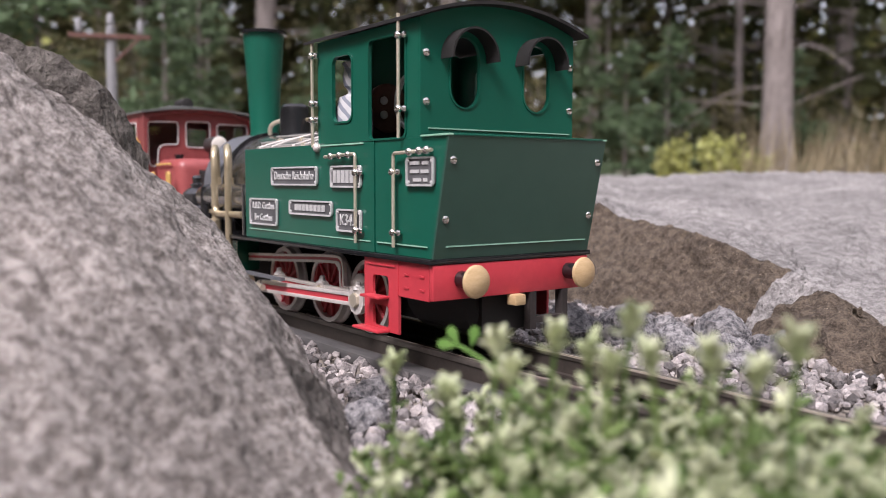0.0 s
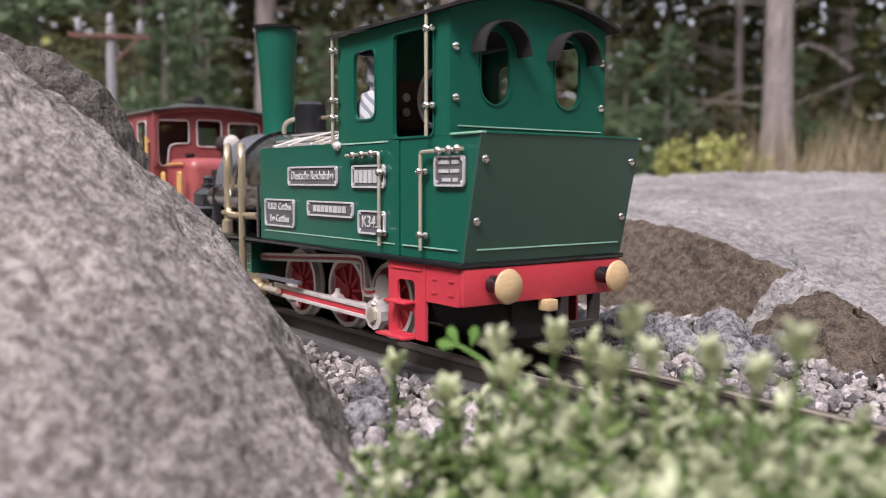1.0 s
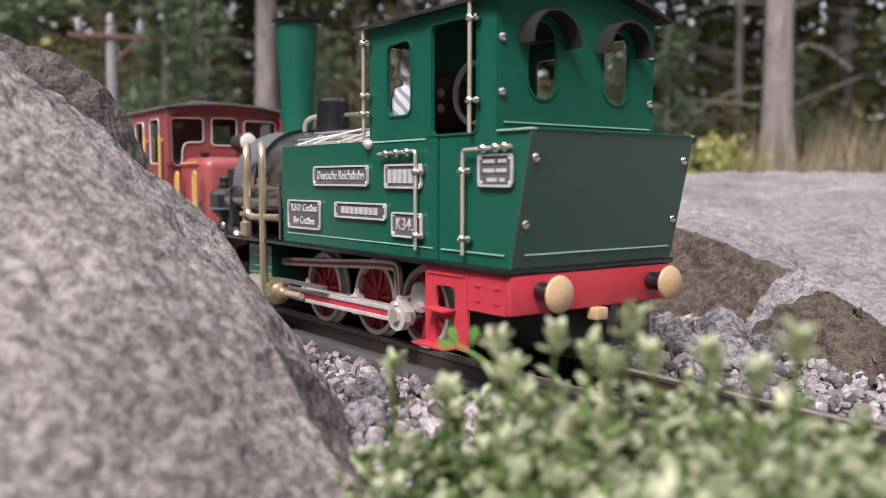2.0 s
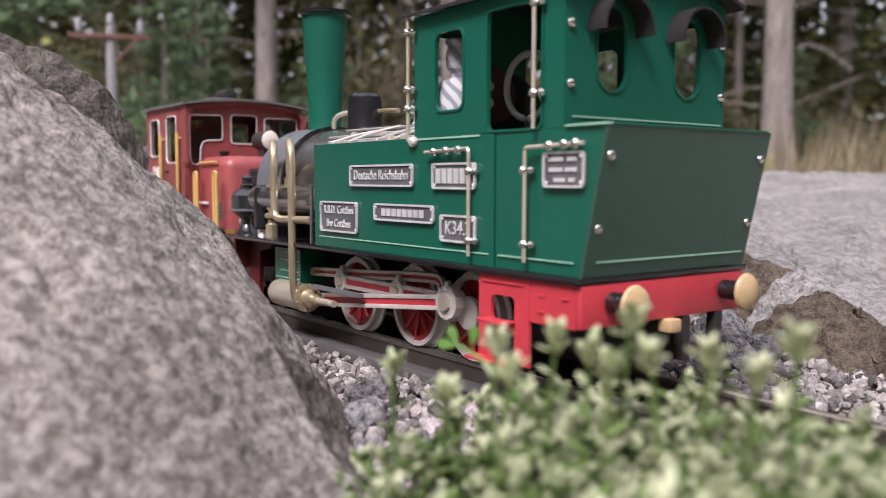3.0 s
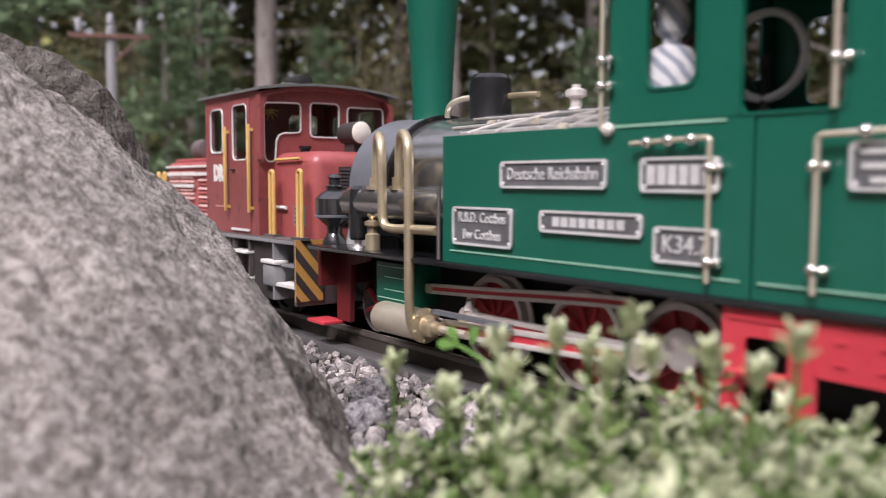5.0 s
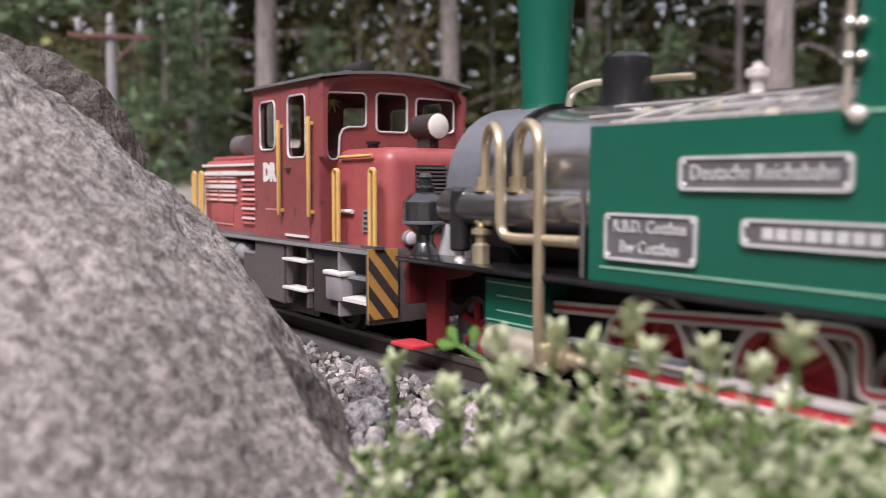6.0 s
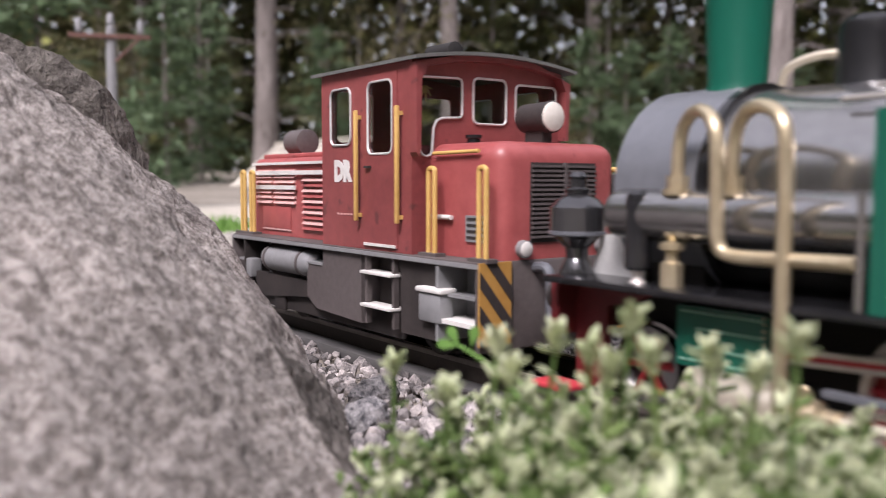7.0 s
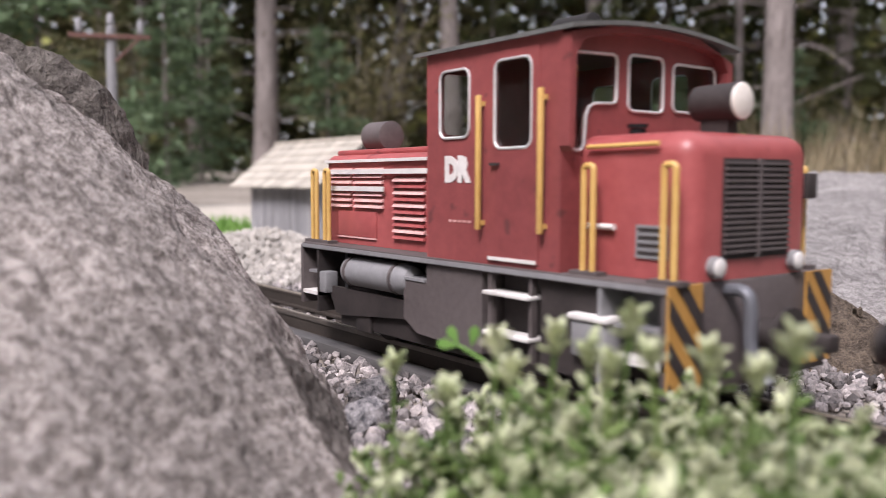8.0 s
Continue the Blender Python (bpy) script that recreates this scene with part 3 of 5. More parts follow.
    part("smokebox_door", lathe(bmesh.new(), (-311, 0, 85), (-1, 0, 0), [(0, 30), (2, 30), (5, 22), (7, 8), (8, 0.2)], 32), DULL, g)
    part("smokebox_saddle", Box(-305, -276, -28, 28, 52, 66), SOOT, g)
    part("chimney", lathe(bmesh.new(), (-284, 0, 119), (0, 0, 1), [(0, 14), (2, 11.6), (6, 10.6), (40, 12.4), (77, 15.0), (78, 16.8), (80, 16.8), (80.6, 14.2), (66, 12)], 32), GREEN, g, "tall tapered green chimney")
    part("chimney_lip", lathe(bmesh.new(), (-284, 0, 196.4), (0, 0, 1), [(0, 15.5), (0.4, 17.4), (2.6, 17.4), (3.0, 15)], 32), BLACK, g)
    part("steam_dome", lathe(bmesh.new(), (-234, 0, 118), (0, 0, 1), [(0, 11.8), (3, 10.8), (18, 10.6), (22, 10), (24, 8.4), (24.6, 5), (24.8, 0.2)], 28), BLACK, g, "black steam dome")
    part("steam_stub", pipe(bmesh.new(), [(-225, 4, 131), (-214, 5, 131), (-204, 5, 130.4)], 1.5, 8, 1), BRASS, g, "short brass pipe from the dome")
    for pts, r in (([(-228, -28, 113.6), (-190, -29, 114), (-110, -30, 113.8)], 1.0), ([(-204, -42, 109.8), (-160, -43, 110), (-110, -43, 109.8)], 0.9),
                   ([(-222, -20, 118), (-170, -22, 117.5), (-110, -24, 117)], 0.8)):
        part("steam_pipe", pipe(bmesh.new(), pts, r, 8, 2), TUBE, g, "thin pale steam pipe")
    for x, y0, y1, z0, z1 in ((-196, -45, -18, 109.5, 119), (-176, -46, -22, 109.4, 120), (-150, -45, -14, 109.4, 121), (-132, -46, -24, 109.4, 119), (-120, -44, -18, 109.6, 120)):
        part("cross_pipe", pipe(bmesh.new(), [(x, y0, z0), (x + 6, (y0 + y1) / 2, (z0 + z1) / 2), (x + 14, y1, z1 - 2)], 0.8, 6, 2), TUBE, g, "pale pipe crossing the tank")
    for x, y, z in ((-200, -29, 115.4), (-170, -29.4, 115.4), (-140, -43, 110.6), (-124, -30, 115)):
        part("pipe_union", Rod((x, y, z - 1), (x + 4, y, z - 1), 1.7, None, 8), PALE, g, "pale pipe union")
    part("safety_valve", lathe(bmesh.new(), (-168, -6, 117), (0, 0, 1), [(0, 4), (3, 4), (4, 2.6), (8, 2.6), (9, 4.6), (11.5, 4.6), (12.5, 2), (14, 2)], 14), STEEL, g, "bright steel valve on the boiler")
    part("safety_valve", lathe(bmesh.new(), (-128, -4, 118), (0, 0, 1), [(0, 5), (4, 5), (5, 3), (12, 3), (13, 4.4), (14.5, 4.4), (15.5, 2.4), (20, 2.2), (21, 3.2), (22.5, 3.2)], 14), STEEL, g, "tall steel valve before the cab")
    part("whistle_pipe", pipe(bmesh.new(), [(-262, -6, 122), (-260, -7, 128), (-250, -6, 131), (-240, -3, 131)], 1.6, 8, 2), PALE, g, "curved pale pipe to the dome")
    # front group
    part("preheater", lathe(bmesh.new(), (-310, -37, 76.8), (1, 0, 0), [(0, 3), (0.6, 6), (2.5, 8.6), (6, 9.4), (102, 9.4)], 28), GUN, g, "grey metal preheater cylinder")
    for x, nx in ((-231.2, -257.6), (-254.6, -279.0)):
        down = [(x, -52, 60), (x, -52, 24), (x - 2, -48, 16)] if x > -250 else [(x, -52, 76), (x + 1, -52, 67), (x + 7, -51.5, 65.2), (x + 24, -51, 65.8), (x + 44, -50.5, 66)]
        u = part("brass_pipe", pipe(bmesh.new(), [(nx, -40, 85), (nx, -40, 99), (nx + 3, -41.5, 108), (nx + 12, -46, 112.5), (x - 3, -51, 109), (x, -52, 100)] + down, 2.3, 12, 2), BRASS, g, "bent brass pipe")
        part("pipe_nut", Rod((nx, -40, 84.5), (nx, -40, 90.5), 3.8, None, 6), BRASS, u)
        part("nut_flange", Rod((nx, -40, 84), (nx, -40, 86), 5.0, None, 14), BRASS, u)
    part("frame_bar", pipe(bmesh.new(), [(-209.5, -50.5, 86), (-209.5, -50.5, 60), (-209.5, -50.5, 53)], 1.1, 8, 1), GUN, g, "steel bar before the tank")
    part("lubricator", lathe(bmesh.new(), (-294, -42, 57), (0, 0, 1), [(0, 4), (1, 4.8), (24, 4.8), (27, 4.2), (28.5, 2.4)], 16), BLACK, g, "black upright lubricator")
    part("lubricator_foot", lathe(bmesh.new(), (-294, -42, 52.4), (0, 0, 1), [(0, 3), (2, 2), (4, 2), (5, 3.2)], 12), STEEL, g)
    part("brass_valve", lathe(bmesh.new(), (-279, -42, 52.4), (0, 0, 1), [(0, 4), (8, 4), (9, 2.5), (12, 2.5), (13, 4.4), (15, 4.4), (16, 1.5), (18, 3), (19, 3)], 12), BRASS, g, "brass check valve")
    part("front_gusset", sheet(bmesh.new(), [(-326, 52.4), (-300, 52.4), (-300, 68), (-322, 68)], [], side(-31), 2), SILVER, g, "pale metal gusset")
    lamp = part("lamp_body", lathe(bmesh.new(), (-330, -36, 52.4), (0, 0, 1), [(0, 7), (1, 7), (6, 4.4), (10, 4.6), (13, 8), (16, 11), (26, 11), (29, 8.4), (31, 4.5), (33, 5.2), (34, 3.4), (37, 3.2), (38, 4), (40, 2.4)], 24), DKGUN, g, "polished dark front lamp on the running board")
    part("lamp_rim", lathe(bmesh.new(), (-330, -36, 67.5), (0, 0, 1), [(0, 10.6), (0.3, 11.4), (1.6, 11.4), (1.9, 10.6)], 24), DULL, lamp)
    part("front_plate", sheet(bmesh.new(), [(-331, 49.8), (-292, 49.8), (-300, 44), (-315, 41), (-317, 8), (-331, 8), (-332, 40)], [], side(-34), 3), MAROON, g, "dark red front frame plate")
    part("front_beam", Box(-336, -332.2, -44, 44, 28, 49.8, bevel=0.5), MAROON, g, "dark red front beam")
    part("front_step", Box(-346, -326, -46, -32, 6, 8, bevel=0.4), RED, g)
    for s in (-1, 1):
        b = part("buffer", Rod((-336, s * 35, 42.5), (-341, s * 35, 42.5), 4.2), BLACK, g)
        part("buffer_head", lathe(bmesh.new(), (-340, s * 35, 42.5), (-1, 0, 0), [(0, 3), (0.6, 6), (1.4, 6.4), (2.6, 5.8), (3.4, 0.2)], 20), GRIM, b, "dark buffer head")
    # cylinder with green cover, glands and slide bar
    for s in (-1, 1):
        y = -51 if s < 0 else 35
        c = part("cylinder_cover", sheet(bmesh.new(), [(-277, 26), (-242.5, 26), (-242.5, 46.6), (-277, 46.6)], [], side(-41 if s < 0 else 25), 16), GREEN, g, "green cylinder cover with pale lines")
        if s < 0:
            for z in (28, 32.5, 39, 44.5):
                part("lining", Box(-275.5 if z in (28, 44.5) else -269, -244, -41.5, -41.05, z, z + 0.5), LINE, c)
            part("cover_rivets", bolts(bmesh.new(), [(-243.6, -41.2, 27 + 2.1 * i) for i in range(10)], 0.5, "y"), BRASS, c)
        part("cylinder", lathe(bmesh.new(), (-269, y + 8, 19), (1, 0, 0), [(0, 6), (0.8, 7.6), (2, 8), (36, 8), (37, 6.6)], 24), PALE, g, "pale brass cylinder")
        part("gland", lathe(bmesh.new(), (-232, y + 8, 19), (1, 0, 0), [(0, 8.6), (3, 8.6), (4, 5.5), (9, 5), (10, 3.2), (15, 3.2)], 18), BRASS, g)
        part("piston_rod", Rod((-222, y + 8, 19), (-198, y + 8, 19), 2.0, None, 10), PALE, g)
        part("slide_bar", Box(-222, -168, y + 6, y + 9, 26, 28), DULL, g)
        for k in range(6):
            a = math.pi * k / 3 + 0.3
            part("cylinder_bolt", ball(bmesh.new(), (-229, y + 8 + 7.4 * math.cos(a), 19 + 7.4 * math.sin(a)), 1.1, 6), BRASS, g)
    ecc = eccentric_rod(g)
    part("valve_gland", lathe(bmesh.new(), (-258, -32, 34.6), (1, 0, 0), [(0, 2.6), (6, 2.6), (7, 1.8), (11, 1.8)], 12), BRASS, g)
    wheels = [green_wheel(g, x, -24.6, -1) for x in WHEEL_X] + [green_wheel(g, x, 24.6, 1) for x in WHEEL_X]
    pilot = [new("guide_wheel")]
    pilot[0].parent = g
    bm = bmesh.new()
    lathe(bm, (0, -25, 0), (0, -1, 0), [(-2, 16.4), (0, 16.4), (0.3, 15), (4, 15), (4.1, 12.6), (1.5, 12.4), (1.4, 1)], 32)
    part("rim", bm, GUN, pilot[0], "steel rim")
    bm = bmesh.new()
    for i in range(6):
        a = math.pi * i / 3
        rod(bm, (0, -27.6, 0), (12.4 * math.cos(a), -27.6, 12.4 * math.sin(a)), 1.5, None, 6)
    part("spokes", bm, REDW, pilot[0], "red painted spokes")
    pilot[0].location = (-0.304, 0.005, 0.0184)
    # rods
    rods = []
    for y in (-35, 33):
        cr = flat_rod("coupling_rod", g, WHEEL_X[2] - WHEEL_X[0], 0, y, 7.4, "steel coupling rod with a red groove")
        for x in WHEEL_X:
            rod_end(cr, x - WHEEL_X[0], y, 6.2, True)
        mr = flat_rod("connecting_rod", g, -ROD_LONG + 4, -4, y - 4, 7.6, "steel connecting rod with a red groove")
        rod_end(mr, 0, y - 4, 8.2, True)
        rod_end(mr, -ROD_LONG, y - 4, 3.8)
        rods.append((cr, mr))
    return g, wheels, pilot[0], rods, ecc


def driver_doll():
    bm = bmesh.new()
    lathe(bm, (-93, -36, 106), (0, 0, 1), [(0, 9), (10, 10.5), (22, 10), (28, 8), (30, 3.4), (32, 3.4), (34, 5.4), (39, 6.2), (44, 5.0), (46, 6.4), (47, 6.0), (49, 1)], 18)
    return tagged(part("driver_doll", bm, CLOTH, None, "plain toy driver figure in pale striped work cloth"), category="doll")


# ---- the red diesel locomotive ----
def red_locomotive():
    r = thing("diesel_locomotive", "weathered red model diesel locomotive with grey underframe and yellow handrails", "model locomotive")
    # cab
    w1, w2 = rrect(-310.5, -289.5, 107.5, 137, 4), rrect(-272.5, -250, 102, 138, 4)
    body = [(-320, 53.5), (-235, 53.5), (-235, 146.6), (-320, 146.6)]
    for y, near in ((-49, True), (47.5, False)):
        c = part("cab_side", sheet(bmesh.new(), body, [w1, w2], side(y), 1.5), CABRED, r, "grimy dark red cab side")
        for w in (w1, w2):
            yy = y - 0.7 if near else y + 1.2
            f = part("window_frame", pipe(bmesh.new(), [(u, yy + 0.4, v) for u, v in w + w[:1]], 0.65, 6, 0), SILVER, c, "silver window frame")
            part("pane", sheet(bmesh.new(), w, [], side(y + 0.6), 0.4), GLASS, f)
    part("cab_door", sheet(bmesh.new(), [(-277, 55.5), (-245.5, 55.5), (-245.5, 141.5), (-277, 141.5)], [w2], side(-49.5), 0.6), CABRED, r, "dark red cab door")
    part("door_handle", Box(-274, -269, -51.2, -49.5, 95, 96.2), GRIM, r)
    part("kick_strip", Box(-275.5, -246.5, -50.3, -49.5, 55.6, 57), WHITE, r, "white strip under the door")
    for x in (-280, -242):
        part("handrail", Box(x - 1.1, x + 1.1, -53, -51, 68, 124.5, bevel=0.5), YELLOW, r, "yellow upright handrail")
        part("rail_foot", Box(x - 1, x + 1, -51.2, -49, 70, 72), YELLOW, r)
        part("rail_foot", Box(x - 1, x + 1, -51.2, -49, 120, 122), YELLOW, r)
    lm = Matrix.Translation((-0.2985, -0.0492, 0.0932)) @ Matrix.Rotation(radians(90), 4, "X")
    lettering("painted_letters", "DR", 0.0142, lm, WHITE, r, 0.0188, 0.00012, 0.0011)
    for i in range(5):
        part("painted_bar", Box(-304 + i * 3.4, -302 + i * 3.4, -49.3, -49.0, 70.4, 71.4), PINK, r, "faint worn lettering bar")
    lw = [(-43, 138), (-21.5, 138.6), (-19.8, 138), (-19, 136.4), (-19, 121.6), (-19.8, 120), (-21.5, 119.4), (-31, 119), (-34.5, 117.6), (-36.4, 114), (-37.2, 103), (-38.4, 101), (-40.5, 100.4), (-42.8, 101), (-44.4, 103), (-45, 106), (-45, 135), (-44.4, 137)]
    w2f, w3f = rrect(-12, 9.5, 117, 139.5, 3), rrect(16, 44.5, 118, 138, 3)
    front = [(-48.9, 53.5), (48.9, 53.5), (48.9, 146), (25, 148.6), (0, 149.4), (-25, 148.6), (-48.9, 146)]
    cf = part("cab_front", sheet(bmesh.new(), front, [lw, w2f, w3f], facing(-235.2), 1.4), CABRED, r, "red cab front with three windows")
    for w in (lw, w2f, w3f):
        f = part("window_frame", pipe(bmesh.new(), [(-233.4, u, v) for u, v in w + w[:1]], 0.65, 6, 0), SILVER, cf, "silver window frame")
        part("pane", sheet(bmesh.new(), w, [], facing(-234.8), 0.4), GLASS, f)
    part("cab_back", sheet(bmesh.new(), front, [rrect(-40, -16, 110, 138, 3), rrect(16, 40, 110, 138, 3)], facing(-321), 1.4), DRED, r)
    part("cab_floor", Box(-319, -236, -47, 47, 86, 88), GRIM, r)
    part("front_eyebrow", sheet(bmesh.new(), [(-50, 102), (-48.6, 100), (-47.4, 104), (-47, 136), (-43, 142.5), (-25, 146), (0, 147.4), (25, 146), (43, 142.5), (47, 136), (47, 110), (49, 110), (50, 140), (25, 149), (0, 150.4), (-25, 149), (-50, 144)], [], facing(-234), 6), CABRED, r, "red window surround")
    bm = bmesh.new()
    pts = [(52 - 104 * i / 16, 145.0 + 4.6 * (1 - ((52 - 104 * i / 16) / 52) ** 2)) for i in range(17)]
    sheet(bm, pts + [(u, v + 1.7) for u, v in pts[::-1]], [], facing(-328), 103)
    part("cab_roof", bm, ROOFG, r, "grey-green cab roof")
    part("roof_fan", lathe(bmesh.new(), (-288, 2, 157.5), (1, 0, 0), [(0, 4), (0.5, 5.4), (22, 5.4), (22.5, 4)], 16), SOOT, r)
    part("roof_hatch", Box(-300, -262, -16, 16, 150, 155, bevel=1), ROOFG, r)
    for k in range(6):
        a = radians(200 + 32 * k)
        part("straw", Rod((-238, -38, 134), (-240 - k, -38 + 9 * math.cos(a), 134 + 7 * math.sin(a)), 0.7, 0.3, 6), YELLOW, r, "yellow straw ornament behind the window")
    # front hood, rounded
    bm = Box(-235, -182, -38, 38, 53.5, 106.5)
    corner = [e for e in bm.edges if (max(v.co.x for v in e.verts) > -183 or max(v.co.z for v in e.verts) > 105) and not min(v.co.x for v in e.verts) == max(v.co.x for v in e.verts) == -235 and not max(v.co.z for v in e.verts) < 54]
    bmesh.ops.bevel(bm, geom=corner, offset=9, segments=5, affect="EDGES", profile=0.5)
    h = part("front_hood", bm, DRED, r, "rounded red front engine hood", smooth=40)
    gr = part("grille", Box(-183.5, -181.4, -20.5, 20.5, 61, 97), GRIM, h, "grey slatted radiator grille")
    for i in range(16):
        z = 63 + 2.12 * i
        for y0, y1 in ((-20, -0.8), (0.8, 20)):
            part("slat", Box(-181.6, -180.2, y0, y1, z, z + 1.1), GREY, gr)
    part("grille_post", Box(-181.8, -179.9, -0.8, 0.8, 61, 97), GREY, gr)
    for y in (-25, 25):
        l = part("marker_lamp", Rod((-183, y, 58.5), (-179, y, 58.5), 4.0, None, 20), GREYL, h)
        part("lens", lathe(bmesh.new(), (-179.1, y, 58.5), (1, 0, 0), [(0, 3.5), (0.6, 3.2), (1.0, 2.0), (1.2, 0.2)], 16), WHITE, l, "pale lamp lens")
    hl = part("headlamp", lathe(bmesh.new(), (-209, 0, 118.5), (1, 0, 0), [(0, 6), (1, 6.8), (17, 7.2), (19.6, 7.5), (20, 7)], 28), GRIM, r, "round grey headlamp on the hood")
    part("lens", lathe(bmesh.new(), (-189.2, 0, 118.5), (1, 0, 0), [(0, 7), (0.8, 6.6), (1.6, 4.2), (2, 0.2)], 28), LENS, hl, "pale frosted lens")
    part("lamp_foot", Box(-205, -193, -3, 3, 104, 113), GRIM, hl)
    part("side_bracket", Box(-191, -181.5, 34, 41, 82, 92, bevel=0.6), GRIM, h, "dark bracket on the hood")
    part("filler_cap", lathe(bmesh.new(), (-218, -24, 106), (0, 0, 1), [(0, 3.4), (2.4, 3.2), (3, 4), (4.4, 4)], 14), BLACK, r)
    part("hood_rail", Rod((-229, -39.5, 101.6), (-195, -39.5, 102), 0.9), YELLOW, h)
    part("hood_plate", Box(-205.2, -191, -38.9, -38, 61, 73), GREYL, h, "grey maker's plate with dark bars")
    for z in (62.4, 65.2, 68, 70.8):
        part("plate_bar", Box(-204, -192, -39.2, -38.9, z, z + 1.2), GRIM, h)
    part("latch", Rod((-229, -39.5, 71.6), (-215, -39.5, 71.6), 1.2), WHITE, h)
    # rear hood with louvres
    bm = Box(-436, -321, -36.5, 36.5, 53.5, 103)
    top = [e for e in bm.edges if min(v.co.z for v in e.verts) > 102 and abs(e.verts[0].co.y - e.verts[1].co.y) < 1]
    bmesh.ops.bevel(bm, geom=top, offset=5, segments=4, affect="EDGES", profile=0.5)
    h2 = part("rear_hood", bm, DRED, r, "red rear engine hood with louvres", smooth=40)
    part("hood_lid", Box(-438, -321, -30, 30, 102.6, 106, bevel=1.5), DRED, h2)
    # Bright top edge of the hood, its light given as a white strip.
    part("lit_roof_edge", Box(-437, -321, -38.6, -36.2, 98.6, 100.2), WHITE, h2, "white strip for the lit edge of the hood roof")
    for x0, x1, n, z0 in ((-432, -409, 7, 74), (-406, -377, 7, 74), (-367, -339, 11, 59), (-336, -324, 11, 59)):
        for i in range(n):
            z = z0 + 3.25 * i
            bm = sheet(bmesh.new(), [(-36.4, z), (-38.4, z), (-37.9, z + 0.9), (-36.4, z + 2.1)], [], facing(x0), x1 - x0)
            # Pale pink puts the light caught by the louvre edges into their colour.
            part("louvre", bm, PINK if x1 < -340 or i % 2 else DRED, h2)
    # White bands paint in the reflections along the hood's upward edges.
    for z, x1 in ((92.2, -324), (83.0, -374)):
        part("white_band", Box(-437, x1, -39.2, -38.3, z, z + 2.6), WHITE, h2, "white band for the light on an upward edge")
    part("service_panel", Box(-424, -384, -37.2, -36.4, 58, 72, bevel=0.4), DRED, h2)
    part("panel_edge", Box(-424, -384, -37.5, -36.4, 57, 57.8), PINK, h2)
    part("exhaust_drum", lathe(bmesh.new(), (-424, -14, 114), (1, 0, 0), [(0, 6), (0.6, 8.2), (20, 8.2), (20.4, 7)], 26), GREY, r, "dark exhaust drum on the rear hood")
    part("drum_foot", Box(-420, -408, -18, -10, 104, 108), SOOT, r)
    # yellow hoop rails at the corners
    for x, y in ((-223, -45), (-185.5, -45), (-425, -44), (-439, -44), (-192, 45), (-441, 44)):
        hp = part("hoop_rail", pipe(bmesh.new(), [(x - 2.4, y, 53), (x - 2.4, y, 91), (x - 2.4, y, 94.5), (x + 2.4, y, 94.5), (x + 2.4, y, 91), (x + 2.4, y, 53)], 1.25, 8, 3), YELLOW, r, "yellow hoop handrail")
        part("hoop_foot", Box(x - 7, x + 7, y - 3, y + 3, 53.2, 55), GREY, hp)
    # underframe
    part("footplate", Box(-443, -181.2, -50, 50, 50, 53.4, bevel=0.5), GREY, r, "grey footplate edge")
    part("footplate_edge", Box(-443, -180, -50.6, -50.05, 50.6, 52.6), GREYL, r)
    part("inner_frame", Box(-430, -184, -30, 30, 14, 50), GRIM, r, "dark inner frame")
    part("frame_side", sheet(bmesh.new(), [(-421, 30), (-330, 30), (-330, 22), (-405, 15), (-412, 16)], [], side(-46), 3), GRIM, r)
    part("axle_frame", Box(-412, -250, -43, -40, 9, 22, bevel=1), GRIM, r, "dark lower axle frame")
    part("axle_box", Box(-392, -378, -45, -42, 8, 24, bevel=1), GRIM, r)
    at = part("air_tank", lathe(bmesh.new(), (-402, -43, 40), (1, 0, 0), [(0, 3), (1, 6.2), (4, 8), (58, 8), (62, 6.4), (64, 3)], 26), GREYL, r, "grey cylindrical air tank")
    for x in (-396, -352):
        part("tank_strap", lathe(bmesh.new(), (x, -43, 40), (1, 0, 0), [(0, 8), (0.1, 8.5), (2.4, 8.5), (2.5, 8)], 26), GREY, at)
    part("fuel_box", sheet(bmesh.new(), [(-341, 41), (-322, 41), (-322, 50), (-281, 50), (-281, 14), (-330, 16), (-341, 22)], [], side(-48.5), 16), GREY, r, "grey-brown fuel tank box")
    part("step_plate", Box(-341, -323, -49, -36, 41, 42.4), GREYL, r)
    lad = part("cab_ladder", Box(-276.5, -274.5, -49, -46, 15, 50), GREY, r, "grey ladder with two white treads")
    part("ladder_side", Box(-251, -249, -49, -46, 15, 50), GREY, lad)
    for z in (41, 24):
        part("tread", Box(-277, -248.5, -52, -42, z, z + 1.7, bevel=0.4), WHITE, lad, "white painted tread")
    part("ladder_back", Box(-276, -249, -40, -37, 14, 50), GRIM, r)
    part("frame_panel", Box(-246, -214, -47, -40, 14, 49.9), GRIM, r)
    for x0, x1 in ((-213, -181), (-443, -424)):
        part("corner_floor", Box(x0, x1, -50, -32, 24, 26), WHITE, r, "pale corner step")
        part("corner_back", Box(x0, x1, -33, -31, 24, 50), GREYL, r)
        part("corner_post", Box(x0 if x0 > -300 else x1 - 2, x0 + 2 if x0 > -300 else x1, -50, -33, 15, 50), GREYL if x0 > -300 else GRIM, r)
        part("corner_shelf", Box(x0 + 2, x1 - (2 if x0 > -300 else 8), -47, -34, 36, 37.4), GREYL, r)
    part("sand_box", Box(-226, -208, -51, -43, 23, 37, bevel=1.5), GREYL, r, "pale grey sand box")
    part("sand_lid", Box(-227, -207, -52, -42, 37, 39.5, bevel=0.8), WHITE, r)
